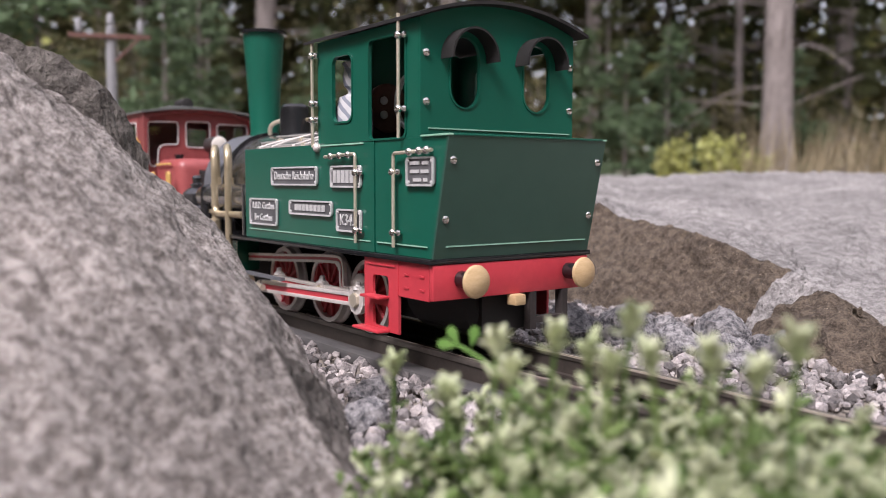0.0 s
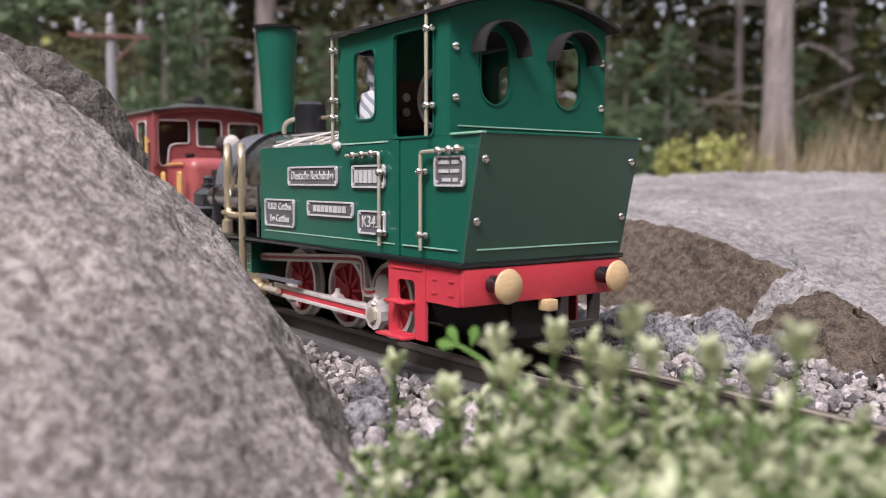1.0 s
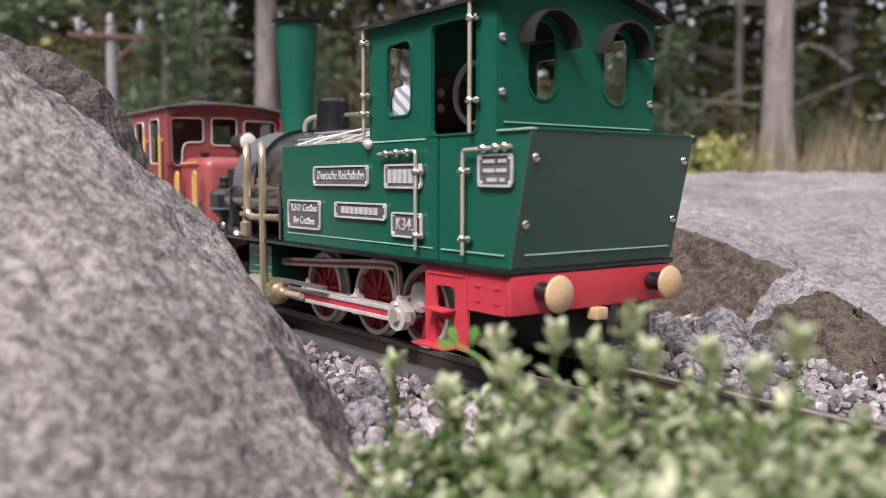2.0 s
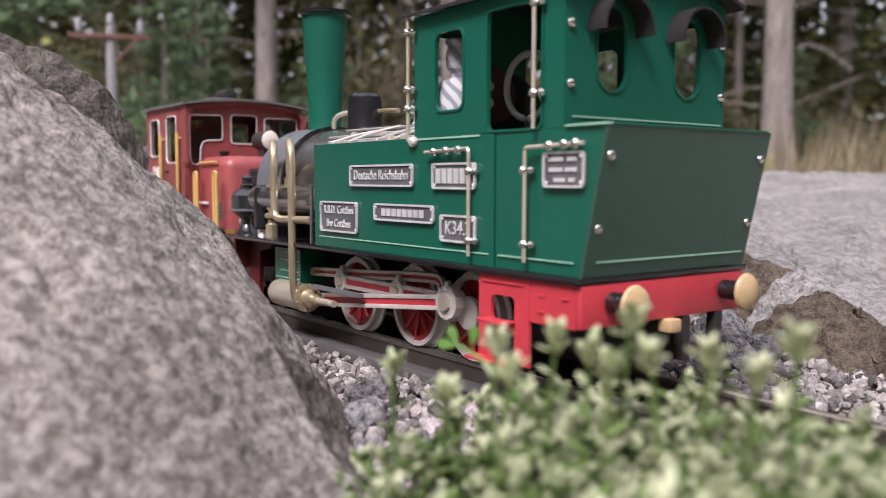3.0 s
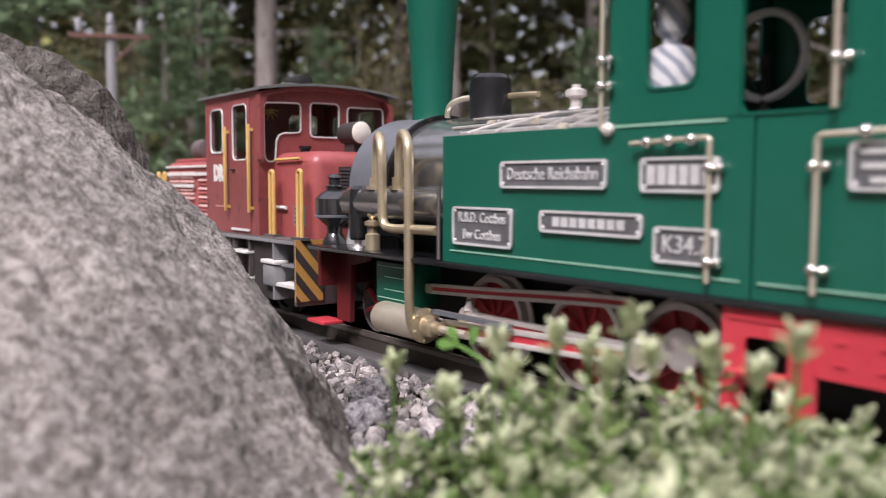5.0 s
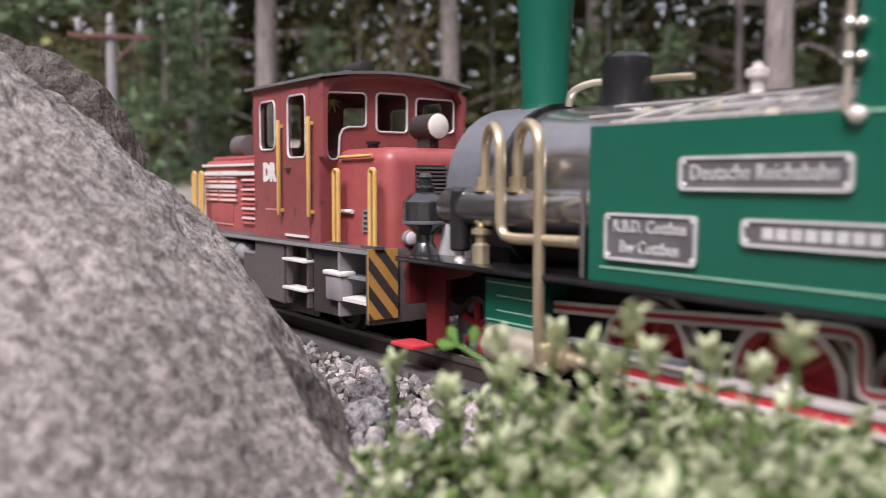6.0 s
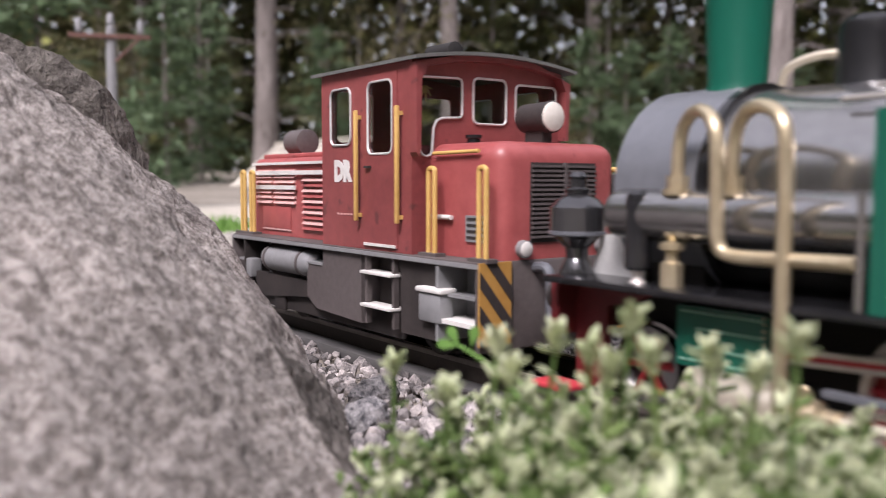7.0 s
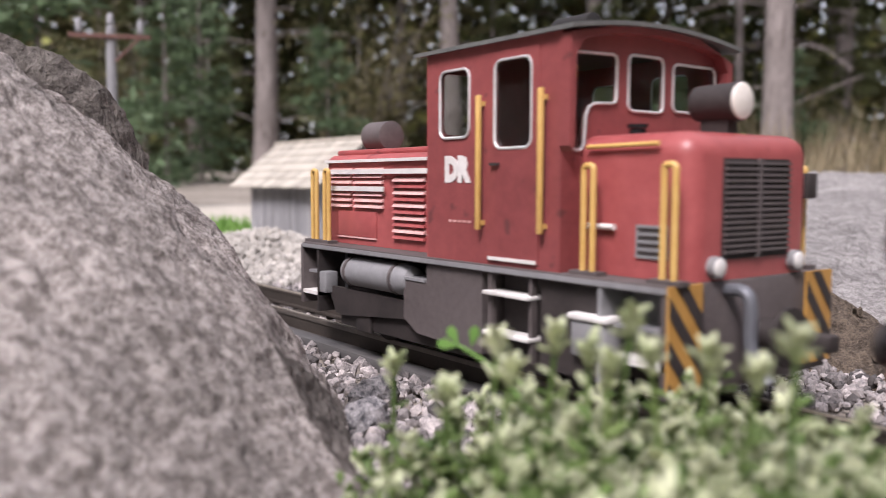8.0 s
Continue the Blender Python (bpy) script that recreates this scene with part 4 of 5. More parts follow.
    part("sand_box", Box(-424, -416, -50, -42, 26, 38, bevel=1), GREYL, r)
    part("front_beam", Box(-184.5, -181, -50, 50, 14, 53, bevel=0.6), GREY, r, "grey-brown front beam")
    part("rear_beam", Box(-446, -443, -50, 50, 18, 52, bevel=0.6), GREY, r)
    for y in (-51, 33):
        z = part("warning_panel", Box(-181, -179.8, y, y + 18, 17, 53.5), OCHRE, r, "ochre panel with dark diagonal stripes")
        for k in range(4):
            top = 64.5 - 14.5 * k
            bm = sheet(bmesh.new(), [(y, top), (y, top - 7), (y + 18, top - 29), (y + 18, top - 22)], [], facing(-179.8), 0.3)
            for edge, way in ((17.2, -1), (53.3, 1)):
                bmesh.ops.bisect_plane(bm, geom=bm.verts[:] + bm.edges[:] + bm.faces[:], plane_co=(0, 0, edge), plane_no=(0, 0, way), clear_outer=True)
            part("stripe", bm, GRIM, z, "dark stripe")
    hose = part("brake_hose", pipe(bmesh.new(), [(-181, -18, 50), (-173, -18, 51), (-170.5, -18, 45), (-171, -18, 28), (-163, -18, 19)], 2.4, 10, 3), DULL, r, "grey ribbed brake hose")
    part("coupler", Box(-177, -150, -4, 4, 30, 36, bevel=1), GRIM, r, "dark centre coupler bar")
    part("buffer_plate", lathe(bmesh.new(), (-177, 0, 33), (1, 0, 0), [(0, 6), (8, 6), (9, 11), (11, 11), (11.6, 6)], 20), GRIM, r)
    part("rear_coupler", Box(-470, -446, -4, 4, 30, 36, bevel=1), GRIM, r)
    wheels = []
    for x in (-385, -238):
        for s in (-1, 1):
            w = new("disc_wheel")
            w.parent = r
            bm = lathe(bmesh.new(), (0, s * 24, 0), (0, s, 0), [(-2, 17.6), (0, 17.6), (0.4, 15.5), (5, 15.5), (5.2, 12), (3.5, 11), (3.5, 4), (6, 3.6), (6.2, 0.2)], 28)
            part("tread", bm, GRIM, w, "dark steel disc wheel")
            w.location = (x * 0.001, 0, 0.0155)
            wheels.append((w, x))
    return r, wheels


# ---- ground, rocks and gravel ----
def ground():
    bm = bmesh.new()
    ticks = [-60, -40, -25, -16, -10, -7, -5, -3.6, -2.6, -1.9, -1.3, -0.8, -0.3, 0.2, 0.8, 1.6, 2.6, 4, 6, 9, 14, 25, 40, 60]
    grid = [[bm.verts.new((x, y, -0.0135)) for y in ticks] for x in ticks]
    for i in range(len(ticks) - 1):
        for j in range(len(ticks) - 1):
            bm.faces.new((grid[i][j], grid[i + 1][j], grid[i + 1][j + 1], grid[i][j + 1]))
    for v in bm.verts:
        d = math.hypot(v.co.x, v.co.y)
        if d > 3.4:
            v.co.z += min(0.25, (d - 3.4) * 0.03) + 0.1 * noise.noise(v.co * 0.21) * min(1, (d - 3.4) / 6)
    return tagged(part("ground", bm, SOIL, None, "sandy forest ground with needles and bare patches", mm=False), category="ground", kind="structure")


def sand_path():
    bm = bmesh.new()
    edge = [(-1.36, 0.36), (-1.5, 0.2), (-2.2, 0.25), (-3.4, 0.45), (-4.2, 0.8), (-4.1, 1.5), (-3.0, 1.3), (-2.0, 0.95), (-1.45, 0.7)]
    sheet(bm, edge, [], lambda u, v, d: (u, v, -0.0135 + d), 0.005)
    tagged(part("path", bm, SAND, None, "pale trodden sand path beside the shed", mm=False), category="path", kind="structure")


def rough(bm, cuts, amp, freq, octaves=5, swell=0.03):
    for _ in range(cuts):
        bmesh.ops.subdivide_edges(bm, edges=bm.edges, cuts=1, use_grid_fill=True, smooth=swell)
    bmesh.ops.triangulate(bm, faces=[f for f in bm.faces if len(f.verts) > 4])
    bm.normal_update()
    moves = [(v, v.normal * amp * (noise.fractal(v.co * freq, 0.65, 2.1, octaves) + 0.4 * noise.noise(v.co * freq * 0.35))) for v in bm.verts]
    for v, d in moves:
        v.co += d


def pitted(bm, amp, freq):
    """Crystals standing proud of small worn pits."""
    bm.normal_update()
    moves = []
    for v in bm.verts:
        a, b = noise.noise(v.co * freq), noise.noise(v.co * freq * 0.45 + Vector((7, 3, 1)))
        moves.append((v, v.normal * amp * (0.6 * a - max(0.0, -a - 0.15) * 1.6 + 0.9 * b)))
    for v, d in moves:
        v.co += d


def hull(points):
    bm = bmesh.new()
    for p in points:
        bm.verts.new(p)
    r = bmesh.ops.convex_hull(bm, input=bm.verts)
    bmesh.ops.delete(bm, geom=list({g for g in r["geom_interior"] + r["geom_unused"] if isinstance(g, bmesh.types.BMVert)}), context="VERTS")
    bmesh.ops.triangulate(bm, faces=bm.faces)
    return bm


def near_boulder():
    front = [(-0.392, -0.229, 0.147), (-0.391, -0.213, 0.14), (-0.4, -0.19, 0.125), (-0.404, -0.158, 0.097), (-0.384, -0.131, 0.072), (-0.366, -0.118, 0.043),
             (-0.34, -0.11, 0.018), (-0.292, -0.11, -0.002), (-0.214, -0.148, -0.01), (-0.268, -0.155, 0.037), (-0.205, -0.19, 0.003), (-0.255, -0.201, 0.049),
             (-0.333, -0.147, 0.061), (-0.206, -0.249, 0.017), (-0.278, -0.256, 0.061), (-0.45, -0.14, -0.04), (-0.196, -0.215, -0.03), (-0.45, -0.28, 0.0)]
    back = [(-0.458, -0.201, 0.158), (-0.454, -0.176, 0.149), (-0.452, -0.161, 0.138), (-0.455, -0.147, 0.124), (-0.457, -0.133, 0.101), (-0.43, -0.149, -0.03),
            (-0.444, -0.207, 0.068), (-0.463, -0.236, 0.156), (-0.53, -0.134, 0.09), (-0.54, -0.21, 0.12), (-0.54, -0.16, -0.03), (-0.46, -0.26, -0.03)]
    bm = hull(front)
    bm.normal_update()
    # Low faces turned towards the track take the darker brown granite.
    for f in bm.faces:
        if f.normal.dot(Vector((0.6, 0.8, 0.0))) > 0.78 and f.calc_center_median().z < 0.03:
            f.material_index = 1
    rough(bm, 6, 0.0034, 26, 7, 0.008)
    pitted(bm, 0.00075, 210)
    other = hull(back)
    # The rear lump is wholly of the darker brown granite.
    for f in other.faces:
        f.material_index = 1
    rough(other, 5, 0.003, 26)
    pitted(other, 0.0009, 150)
    me = bpy.data.meshes.new("tmp")
    other.to_mesh(me)
    bm.from_mesh(me)
    bpy.data.meshes.remove(me)
    return tagged(part("granite_boulder", bm, [GRANITE, GRANITE_BROWN], None, "large pale speckled granite boulder with rough faces beside the track", mm=False, smooth=60), category="rock")


def slab_rock():
    low = [(-0.496, 0.172, -0.03), (-0.422, 0.176, -0.024), (-0.334, 0.197, -0.018), (-0.29, 0.173, -0.014)]
    crest = [(-0.636, 0.299, 0.08), (-0.508, 0.258, 0.07), (-0.41, 0.249, 0.052), (-0.307, 0.233, 0.033), (-0.277, 0.215, 0.026), (-0.226, 0.193, 0.012), (-0.16, 0.154, -0.02)]
    far = [(-1.28, 0.839, 0.086), (-1.125, 0.995, 0.097), (-0.96, 1.123, 0.107), (-0.697, 1.16, 0.102), (-0.43, 0.947, 0.087)]
    skirt = [(x * 1.06, y * 1.06, -0.06) for x, y, z in far]
    bm = bmesh.new()
    L, Cr, F, S = ([bm.verts.new(p) for p in group] for group in (low, crest, far, skirt))
    end = bm.verts.new((-0.72, 0.30, -0.05))
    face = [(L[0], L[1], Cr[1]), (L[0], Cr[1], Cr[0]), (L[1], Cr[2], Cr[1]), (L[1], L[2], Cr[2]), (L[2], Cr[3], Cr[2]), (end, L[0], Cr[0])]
    top = [(L[2], L[3], Cr[4]), (L[2], Cr[4], Cr[3]), (L[3], Cr[5], Cr[4]), (L[3], Cr[6], Cr[5]), (Cr[0], Cr[1], F[1]), (Cr[0], F[1], F[0]), (Cr[1], Cr[2], F[1]),
           (Cr[2], F[2], F[1]), (Cr[2], Cr[3], F[2]), (Cr[3], Cr[4], F[2]), (Cr[4], F[3], F[2]), (Cr[4], Cr[5], F[3]), (Cr[5], F[4], F[3]), (Cr[5], Cr[6], F[4])]
    back = [(F[i], F[i + 1], S[i + 1]) for i in range(4)] + [(F[i], S[i + 1], S[i]) for i in range(4)] + [(end, Cr[0], F[0]), (end, F[0], S[0])]
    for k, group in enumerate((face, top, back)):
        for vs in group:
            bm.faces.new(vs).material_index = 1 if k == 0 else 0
    rough(bm, 6, 0.0052, 22, 7, 0.008)
    pitted(bm, 0.0015, 80)
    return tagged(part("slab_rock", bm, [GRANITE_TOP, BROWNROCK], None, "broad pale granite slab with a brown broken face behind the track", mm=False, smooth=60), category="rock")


def hump_rock():
    bm = hull([(-0.299, 0.173, -0.004), (-0.282, 0.181, 0.016), (-0.262, 0.188, 0.028), (-0.237, 0.178, 0.02), (-0.213, 0.166, 0.012), (-0.185, 0.154, 0.001), (-0.25, 0.141, -0.016),
               (-0.212, 0.128, -0.016), (-0.167, 0.115, -0.02), (-0.29, 0.153, -0.018), (-0.319, 0.25, -0.03), (-0.2, 0.24, -0.03)])
    rough(bm, 5, 0.003, 40, 6, 0.01)
    pitted(bm, 0.0016, 110)
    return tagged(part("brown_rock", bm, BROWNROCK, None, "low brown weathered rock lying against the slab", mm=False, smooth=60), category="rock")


def field_stone(x, y, r, seed):
    rnd = random.Random(seed)
    bm = bmesh.new()
    bmesh.ops.create_icosphere(bm, subdivisions=2, radius=1)
    cuts = [(Vector((rnd.uniform(-1, 1), rnd.uniform(-1, 1), rnd.uniform(-0.6, 1))).normalized(), rnd.uniform(0.55, 0.85)) for _ in range(9)]
    for v in bm.verts:
        for n, d in cuts:
            k = v.co.dot(n) - d
            if k > 0:
                v.co -= n * k
    bmesh.ops.subdivide_edges(bm, edges=bm.edges, cuts=2, use_grid_fill=True)
    bm.normal_update()
    for v in bm.verts:
        v.co += v.normal * 0.08 * noise.fractal(v.co * 2.5 + Vector((seed, 0, 0)), 0.6, 2.0, 5)
        v.co = Vector((v.co.x * r * 1.25, v.co.y * r * 1.1, v.co.z * r * rnd.uniform(0.93, 0.95)))
    ob = part("field_stone", bm, FIELDSTONE, None, "", mm=False, smooth=22)
    ob.matrix_basis = pose(x, y, -0.012 + r * 0.62, 0, 0, rnd.uniform(0, 360))
    return tagged(ob, "blue-grey broken granite stone on the gravel bed", "stone", "stones along the gravel bed")


def scatter_stones(name, spots, mat, label, seed):
    """Many small broken stones in one mesh. spots: rows of x, y, z, size."""
    rng = np.random.default_rng(seed)
    bm = bmesh.new()
    bmesh.ops.create_icosphere(bm, subdivisions=1, radius=1)
    base = np.array([v.co[:] for v in bm.verts])
    faces = np.array([[v.index for v in f.verts] for f in bm.faces])
    bm.free()
    n, k = len(spots), len(base)
    pts = base[None] * rng.uniform(0.62, 1.12, (n, k, 1))
    pts *= rng.uniform(0.65, 1.2, (n, 1, 3))
    a, b = rng.uniform(0, 6.28, n), rng.uniform(-0.9, 0.9, n)
    ca, sa, cb, sb = np.cos(a), np.sin(a), np.cos(b), np.sin(b)
    x, y, z = pts[..., 0], pts[..., 1], pts[..., 2]
    x, z = cb[:, None] * x - sb[:, None] * z, sb[:, None] * x + cb[:, None] * z
    x, y = ca[:, None] * x - sa[:, None] * y, sa[:, None] * x + ca[:, None] * y
    pts = np.stack([x, y, z], -1) * spots[:, None, 3:4] + spots[:, None, :3]
    me = bpy.data.meshes.new(name)
    me.from_pydata(pts.reshape(-1, 3).tolist(), [], (faces[None] + (np.arange(n) * k)[:, None, None]).reshape(-1, 3).tolist())
    me.materials.append(mat)
    return tagged(new(name, me), label, "gravel", kind="stuff")


def gravel():
    rng = np.random.default_rng(4)
    n = 23500
    x, y = rng.uniform(-1.15, 0.12, n), rng.uniform(-0.19, 0.21, n)
    keep = (np.abs(np.abs(y) - 0.0235) > 0.0045) & ~((np.abs(y) > 0.024) & (np.abs(y) < 0.040))
    x, y = x[keep], y[keep]
    size = 0.0016 + 0.0031 * rng.uniform(0, 1, len(x)) ** 1.6 * (1 + 0.25 * (y > 0.06))
    inside = np.abs(y) < 0.024
    z = -0.0125 + rng.uniform(0, 0.003, len(x)) + np.clip((np.abs(y) - 0.06) * 0.03, 0, 0.004)
    z = np.where(inside, -0.0125 + rng.uniform(-0.001, 0.0015, len(x)), z)
    size = np.where(inside, size * 0.8, size)
    scatter_stones("track_ballast", np.stack([x, y, z, size], 1), GRAVEL, "mixed grey and pinkish crushed gravel round the track", 5)
    n = 9000
    x, y = rng.uniform(-1.75, -0.72, n), rng.uniform(0.05, 0.33, n)
    hump = 0.03 * np.exp(-((x + 1.02) / 0.16) ** 2 - ((y - 0.2) / 0.06) ** 2)
    z = -0.010 + hump + rng.uniform(-0.002, 0.004, n)
    scatter_stones("pale_gravel_bank", np.stack([x, y, z, rng.uniform(0.0028, 0.0066, n)], 1), PALEGRAVEL, "pale sunlit gravel bank in front of the shed", 6)


def track():
    t = thing("railway_track", "narrow gauge garden railway track with worn rails in gravel", "railway track")
    prof_head = [(-1.5, RAIL_TOP), (1.5, RAIL_TOP), (1.7, RAIL_TOP - 0.8), (1.5, RAIL_TOP - 2.6), (-1.5, RAIL_TOP - 2.6), (-1.7, RAIL_TOP - 0.8)]
    for s in (-1, 1):
        y = s * 24.2
        r = part("rail_head", sheet(bmesh.new(), [(y + u, v) for u, v in prof_head], [], facing(-4200), 4700), RAILM, t, "worn dark rail head")
        part("rail_edge", Box(-4200, 500, y - s * 1.7 - 0.35, y - s * 1.7 + 0.35, RAIL_TOP - 0.9, RAIL_TOP + 0.05), RAILB, r, "polished inner rail edge")
        part("rail_web", Box(-4200, 500, y - 0.8, y + 0.8, -8, RAIL_TOP - 2.55), RAILD, r, "tarnished rail web")
        part("rail_foot", Box(-4200, 500, y - 4, y + 4, -9.6, -8), RAILD, r)
        part("stringer", Box(-4200, 500, min(s * 28.3, s * 39.5), max(s * 28.3, s * 39.5), -16, -7.0, bevel=0.5), BOARD, t, "grey weathered stringer board")
    for i in range(90):
        x = -2300 + i * 29
        part("sleeper", Box(x, x + 13, -28.3, 28.3, -17, -10.2, bevel=0.5), TIE, t)


# ---- shed, pole and tuft ----
def shed():
    s = thing("model_shed", "small weathered grey plank shed with a pale board roof", "model building")
    s.location = (0.006, 0.007, 0)
    x0, x1, y0, y1 = -1.30, -1.075, 0.292, 0.43
    part("shed_core", Box(x0 + 0.004, x1 - 0.004, y0 + 0.004, y1 - 0.004, -0.02, 0.08), WOODG, s, mm=False)
    rnd = random.Random(8)
    n = 20
    for i in range(n):
        w = (x1 - x0) / n
        a = x0 + i * w
        part("plank", Box(a + 0.0005, a + w - 0.0007, y0 - rnd.uniform(0, 0.0012), y0 + 0.004, -0.02, 0.083), WOODG, s, mm=False)
    for i in range(12):
        w = (y1 - y0) / 12
        a = y0 + i * w
        gable = 0.083 + 0.064 * (1 - abs(a + w / 2 - (y0 + y1) / 2) / ((y1 - y0) / 2))
        part("plank", Box(x1 - 0.003, x1 + rnd.uniform(0, 0.0012), a + 0.0005, a + w - 0.0007, -0.02, gable), WOODG, s, mm=False)
        part("plank", Box(x0 - 0.001, x0 + 0.003, a + 0.0005, a + w - 0.0007, -0.02, gable), WOODG, s, mm=False)
    ym = (y0 + y1) / 2
    for sgn in (-1, 1):
        for k in range(6):
            u0, u1 = k / 6, (k + 1) / 6 + 0.04
            ya, za = ym + sgn * (0.088 * (1 - u0)), 0.077 + 0.073 * u0
            yb, zb = ym + sgn * (0.088 * (1 - u1)), 0.077 + 0.073 * u1
            m = 14
            for i in range(m):
                bm = bmesh.new()
                a0 = -1.342 + i * 0.295 / m
                a1 = a0 + 0.295 / m - 0.0006
                j = rnd.uniform(0, 0.0009)
                q = [(a0, ya, za + 0.003 + j), (a1, ya, za + 0.003 + j), (a1, yb, zb + 0.0005), (a0, yb, zb + 0.0005)]
                vs = [bm.verts.new(p) for p in q] + [bm.verts.new((p[0], p[1], p[2] - 0.003)) for p in q]
                for f in ((0, 1, 2, 3), (7, 6, 5, 4), (0, 4, 5, 1), (1, 5, 6, 2), (2, 6, 7, 3), (3, 7, 4, 0)):
                    bm.faces.new([vs[i2] for i2 in f])
                part("shingle", bm, WOODP, s, mm=False, smooth=0)
    part("ridge_board", Box(-1.343, -1.046, ym - 0.006, ym + 0.006, 0.148, 0.153), WOODP, s, mm=False)


def telegraph_pole():
    p = thing("telegraph_pole", "slim grey model telegraph pole with rusty cross arm and insulators", "model pole")
    part("post", lathe(bmesh.new(), (0, 0, -0.03), (0, 0, 1), [(0, 0.0112), (0.36, 0.0082), (0.378, 0.0076), (0.382, 0.004)], 16), POLE, p, mm=False)
    part("cross_arm", Box(-0.066, 0.066, -0.012, -0.007, 0.329, 0.336, bevel=0.0008), ARM, p, "rust brown cross arm", mm=False)
    part("brace", Rod((0.008, -0.01, 0.29), (0.047, -0.01, 0.33), 0.0022), ARM, p, mm=False)
    for x in (-0.049, 0.049):
        part("insulator", lathe(bmesh.new(), (x, -0.009, 0.336), (0, 0, 1), [(0, 0.003), (0.004, 0.006), (0.02, 0.0055), (0.026, 0.003)], 12), POLE, p, "pale insulator", mm=False)
    part("insulator", lathe(bmesh.new(), (0, 0, 0.351), (0, 0, 1), [(0, 0.004), (0.004, 0.0065), (0.018, 0.0055), (0.022, 0.003)], 12), POLE, p, mm=False)
    p.matrix_basis = pose(-1.53, 0.152, 0, 0, 0, 68)


# ---- plants ----
def blades(name, spots, mat, label, category, kind="", parent=None, rounds=1):
    """Leaves in one mesh. spots: arrays of place, direction, length, width."""
    P, D, L, W = spots
    D = D / (np.linalg.norm(D, axis=1, keepdims=True) + 1e-9)
    rng = np.random.default_rng(len(P))
    R = rng.normal(size=D.shape)
    S = np.cross(D, R)
    S /= np.linalg.norm(S, axis=1, keepdims=True) + 1e-9
    N = np.cross(D, S)
    L, W = L[:, None], W[:, None]
    v = np.stack([P, P + D * L * 0.5 + S * W * 0.5 + N * W * 0.15, P + D * L, P + D * L * 0.5 - S * W * 0.5 + N * W * 0.15], 1)
    n = len(P)
    f = np.array([[0, 1, 2], [0, 2, 3]])[None] + (np.arange(n) * 4)[:, None, None]
    me = bpy.data.meshes.new(name)
    me.from_pydata(v.reshape(-1, 3).tolist(), [], f.reshape(-1, 3).tolist())
    me.materials.append(mat)
    ob = new(name, me)
    ob.parent = parent
    return tagged(ob, label, category, kind=kind)


def trunk_mesh(height, r, lean, seed):
    bm = bmesh.new()
    rings, n, k = [], 16, 26
    rnd = random.Random(seed)
    ph = rnd.uniform(0, 6)
    for i in range(k):
        h = height * i / (k - 1)
        rr = r * (1 - 0.75 * i / (k - 1)) * (1 + 0.5 * math.exp(-h / 0.25))
        cx, cy = lean * h + 0.03 * math.sin(h * 0.9 + ph), 0.03 * math.cos(h * 0.7 + ph)
        rings.append([bm.verts.new((cx + rr * math.cos(2 * math.pi * j / n) * (1 + 0.07 * noise.noise(Vector((j * 0.9, h * 3, seed)))),
                                    cy + rr * math.sin(2 * math.pi * j / n) * (1 + 0.07 * noise.noise(Vector((j * 0.9, h * 3, seed + 5)))), h - 0.1)) for j in range(n)])
    for a, b in zip(rings, rings[1:]):
        for j in range(n):
            bm.faces.new((a[j], a[(j + 1) % n], b[(j + 1) % n], b[j]))
    bm.faces.new(rings[-1])
    return bm


def pine(r, height, lean, seed):
    t = thing("pine_tree", "tall pine with a bare grey trunk and dead lower twigs", "tree", "trees of the wood")
    part("trunk", trunk_mesh(height, r, lean, seed), BARK, t, mm=False, smooth=60)
    rnd = random.Random(seed)
    for i in range(22):
        h = rnd.uniform(0.6, height * 0.95) if i > 9 else rnd.uniform(0.5, 2.6)
        a = rnd.uniform(0, 6.28)
        ln = rnd.uniform(0.4, 1.1) if h < height * 0.5 else rnd.uniform(0.8, 1.9)
        p = Vector((lean * h, 0, h))
        d = Vector((math.cos(a), math.sin(a), rnd.uniform(-0.15, 0.35)))
        part("limb", pipe(bmesh.new(), [p, p + d * ln * 0.5 + Vector((0, 0, 0.05)), p + d * ln + Vector((0, 0, rnd.uniform(-0.15, 0.1)))], 0.006 + 0.012 * (h > height * 0.5), 5, 1), BARK, t, mm=False)
    rng = np.random.default_rng(seed)
    m = 70
    hh = rng.uniform(height * 0.45, height * 1.02, m)
    aa, rad = rng.uniform(0, 6.28, m), rng.uniform(0.1, 1.7, m) * (1.25 - hh / height * 0.8)
    cen = np.stack([lean * hh + rad * np.cos(aa), rad * np.sin(aa), hh], 1)
    q = 45
    P = (cen[:, None] + rng.normal(size=(m, q, 3)) * (0.28, 0.28, 0.13)).reshape(-1, 3)
    blades("crown", (P, rng.normal(size=P.shape) * (1, 1, 0.5), rng.uniform(0.14, 0.3, len(P)), rng.uniform(0.05, 0.1, len(P))), NEEDLE, "dark green needle crown", "", "stuff", parent=t)
    return t


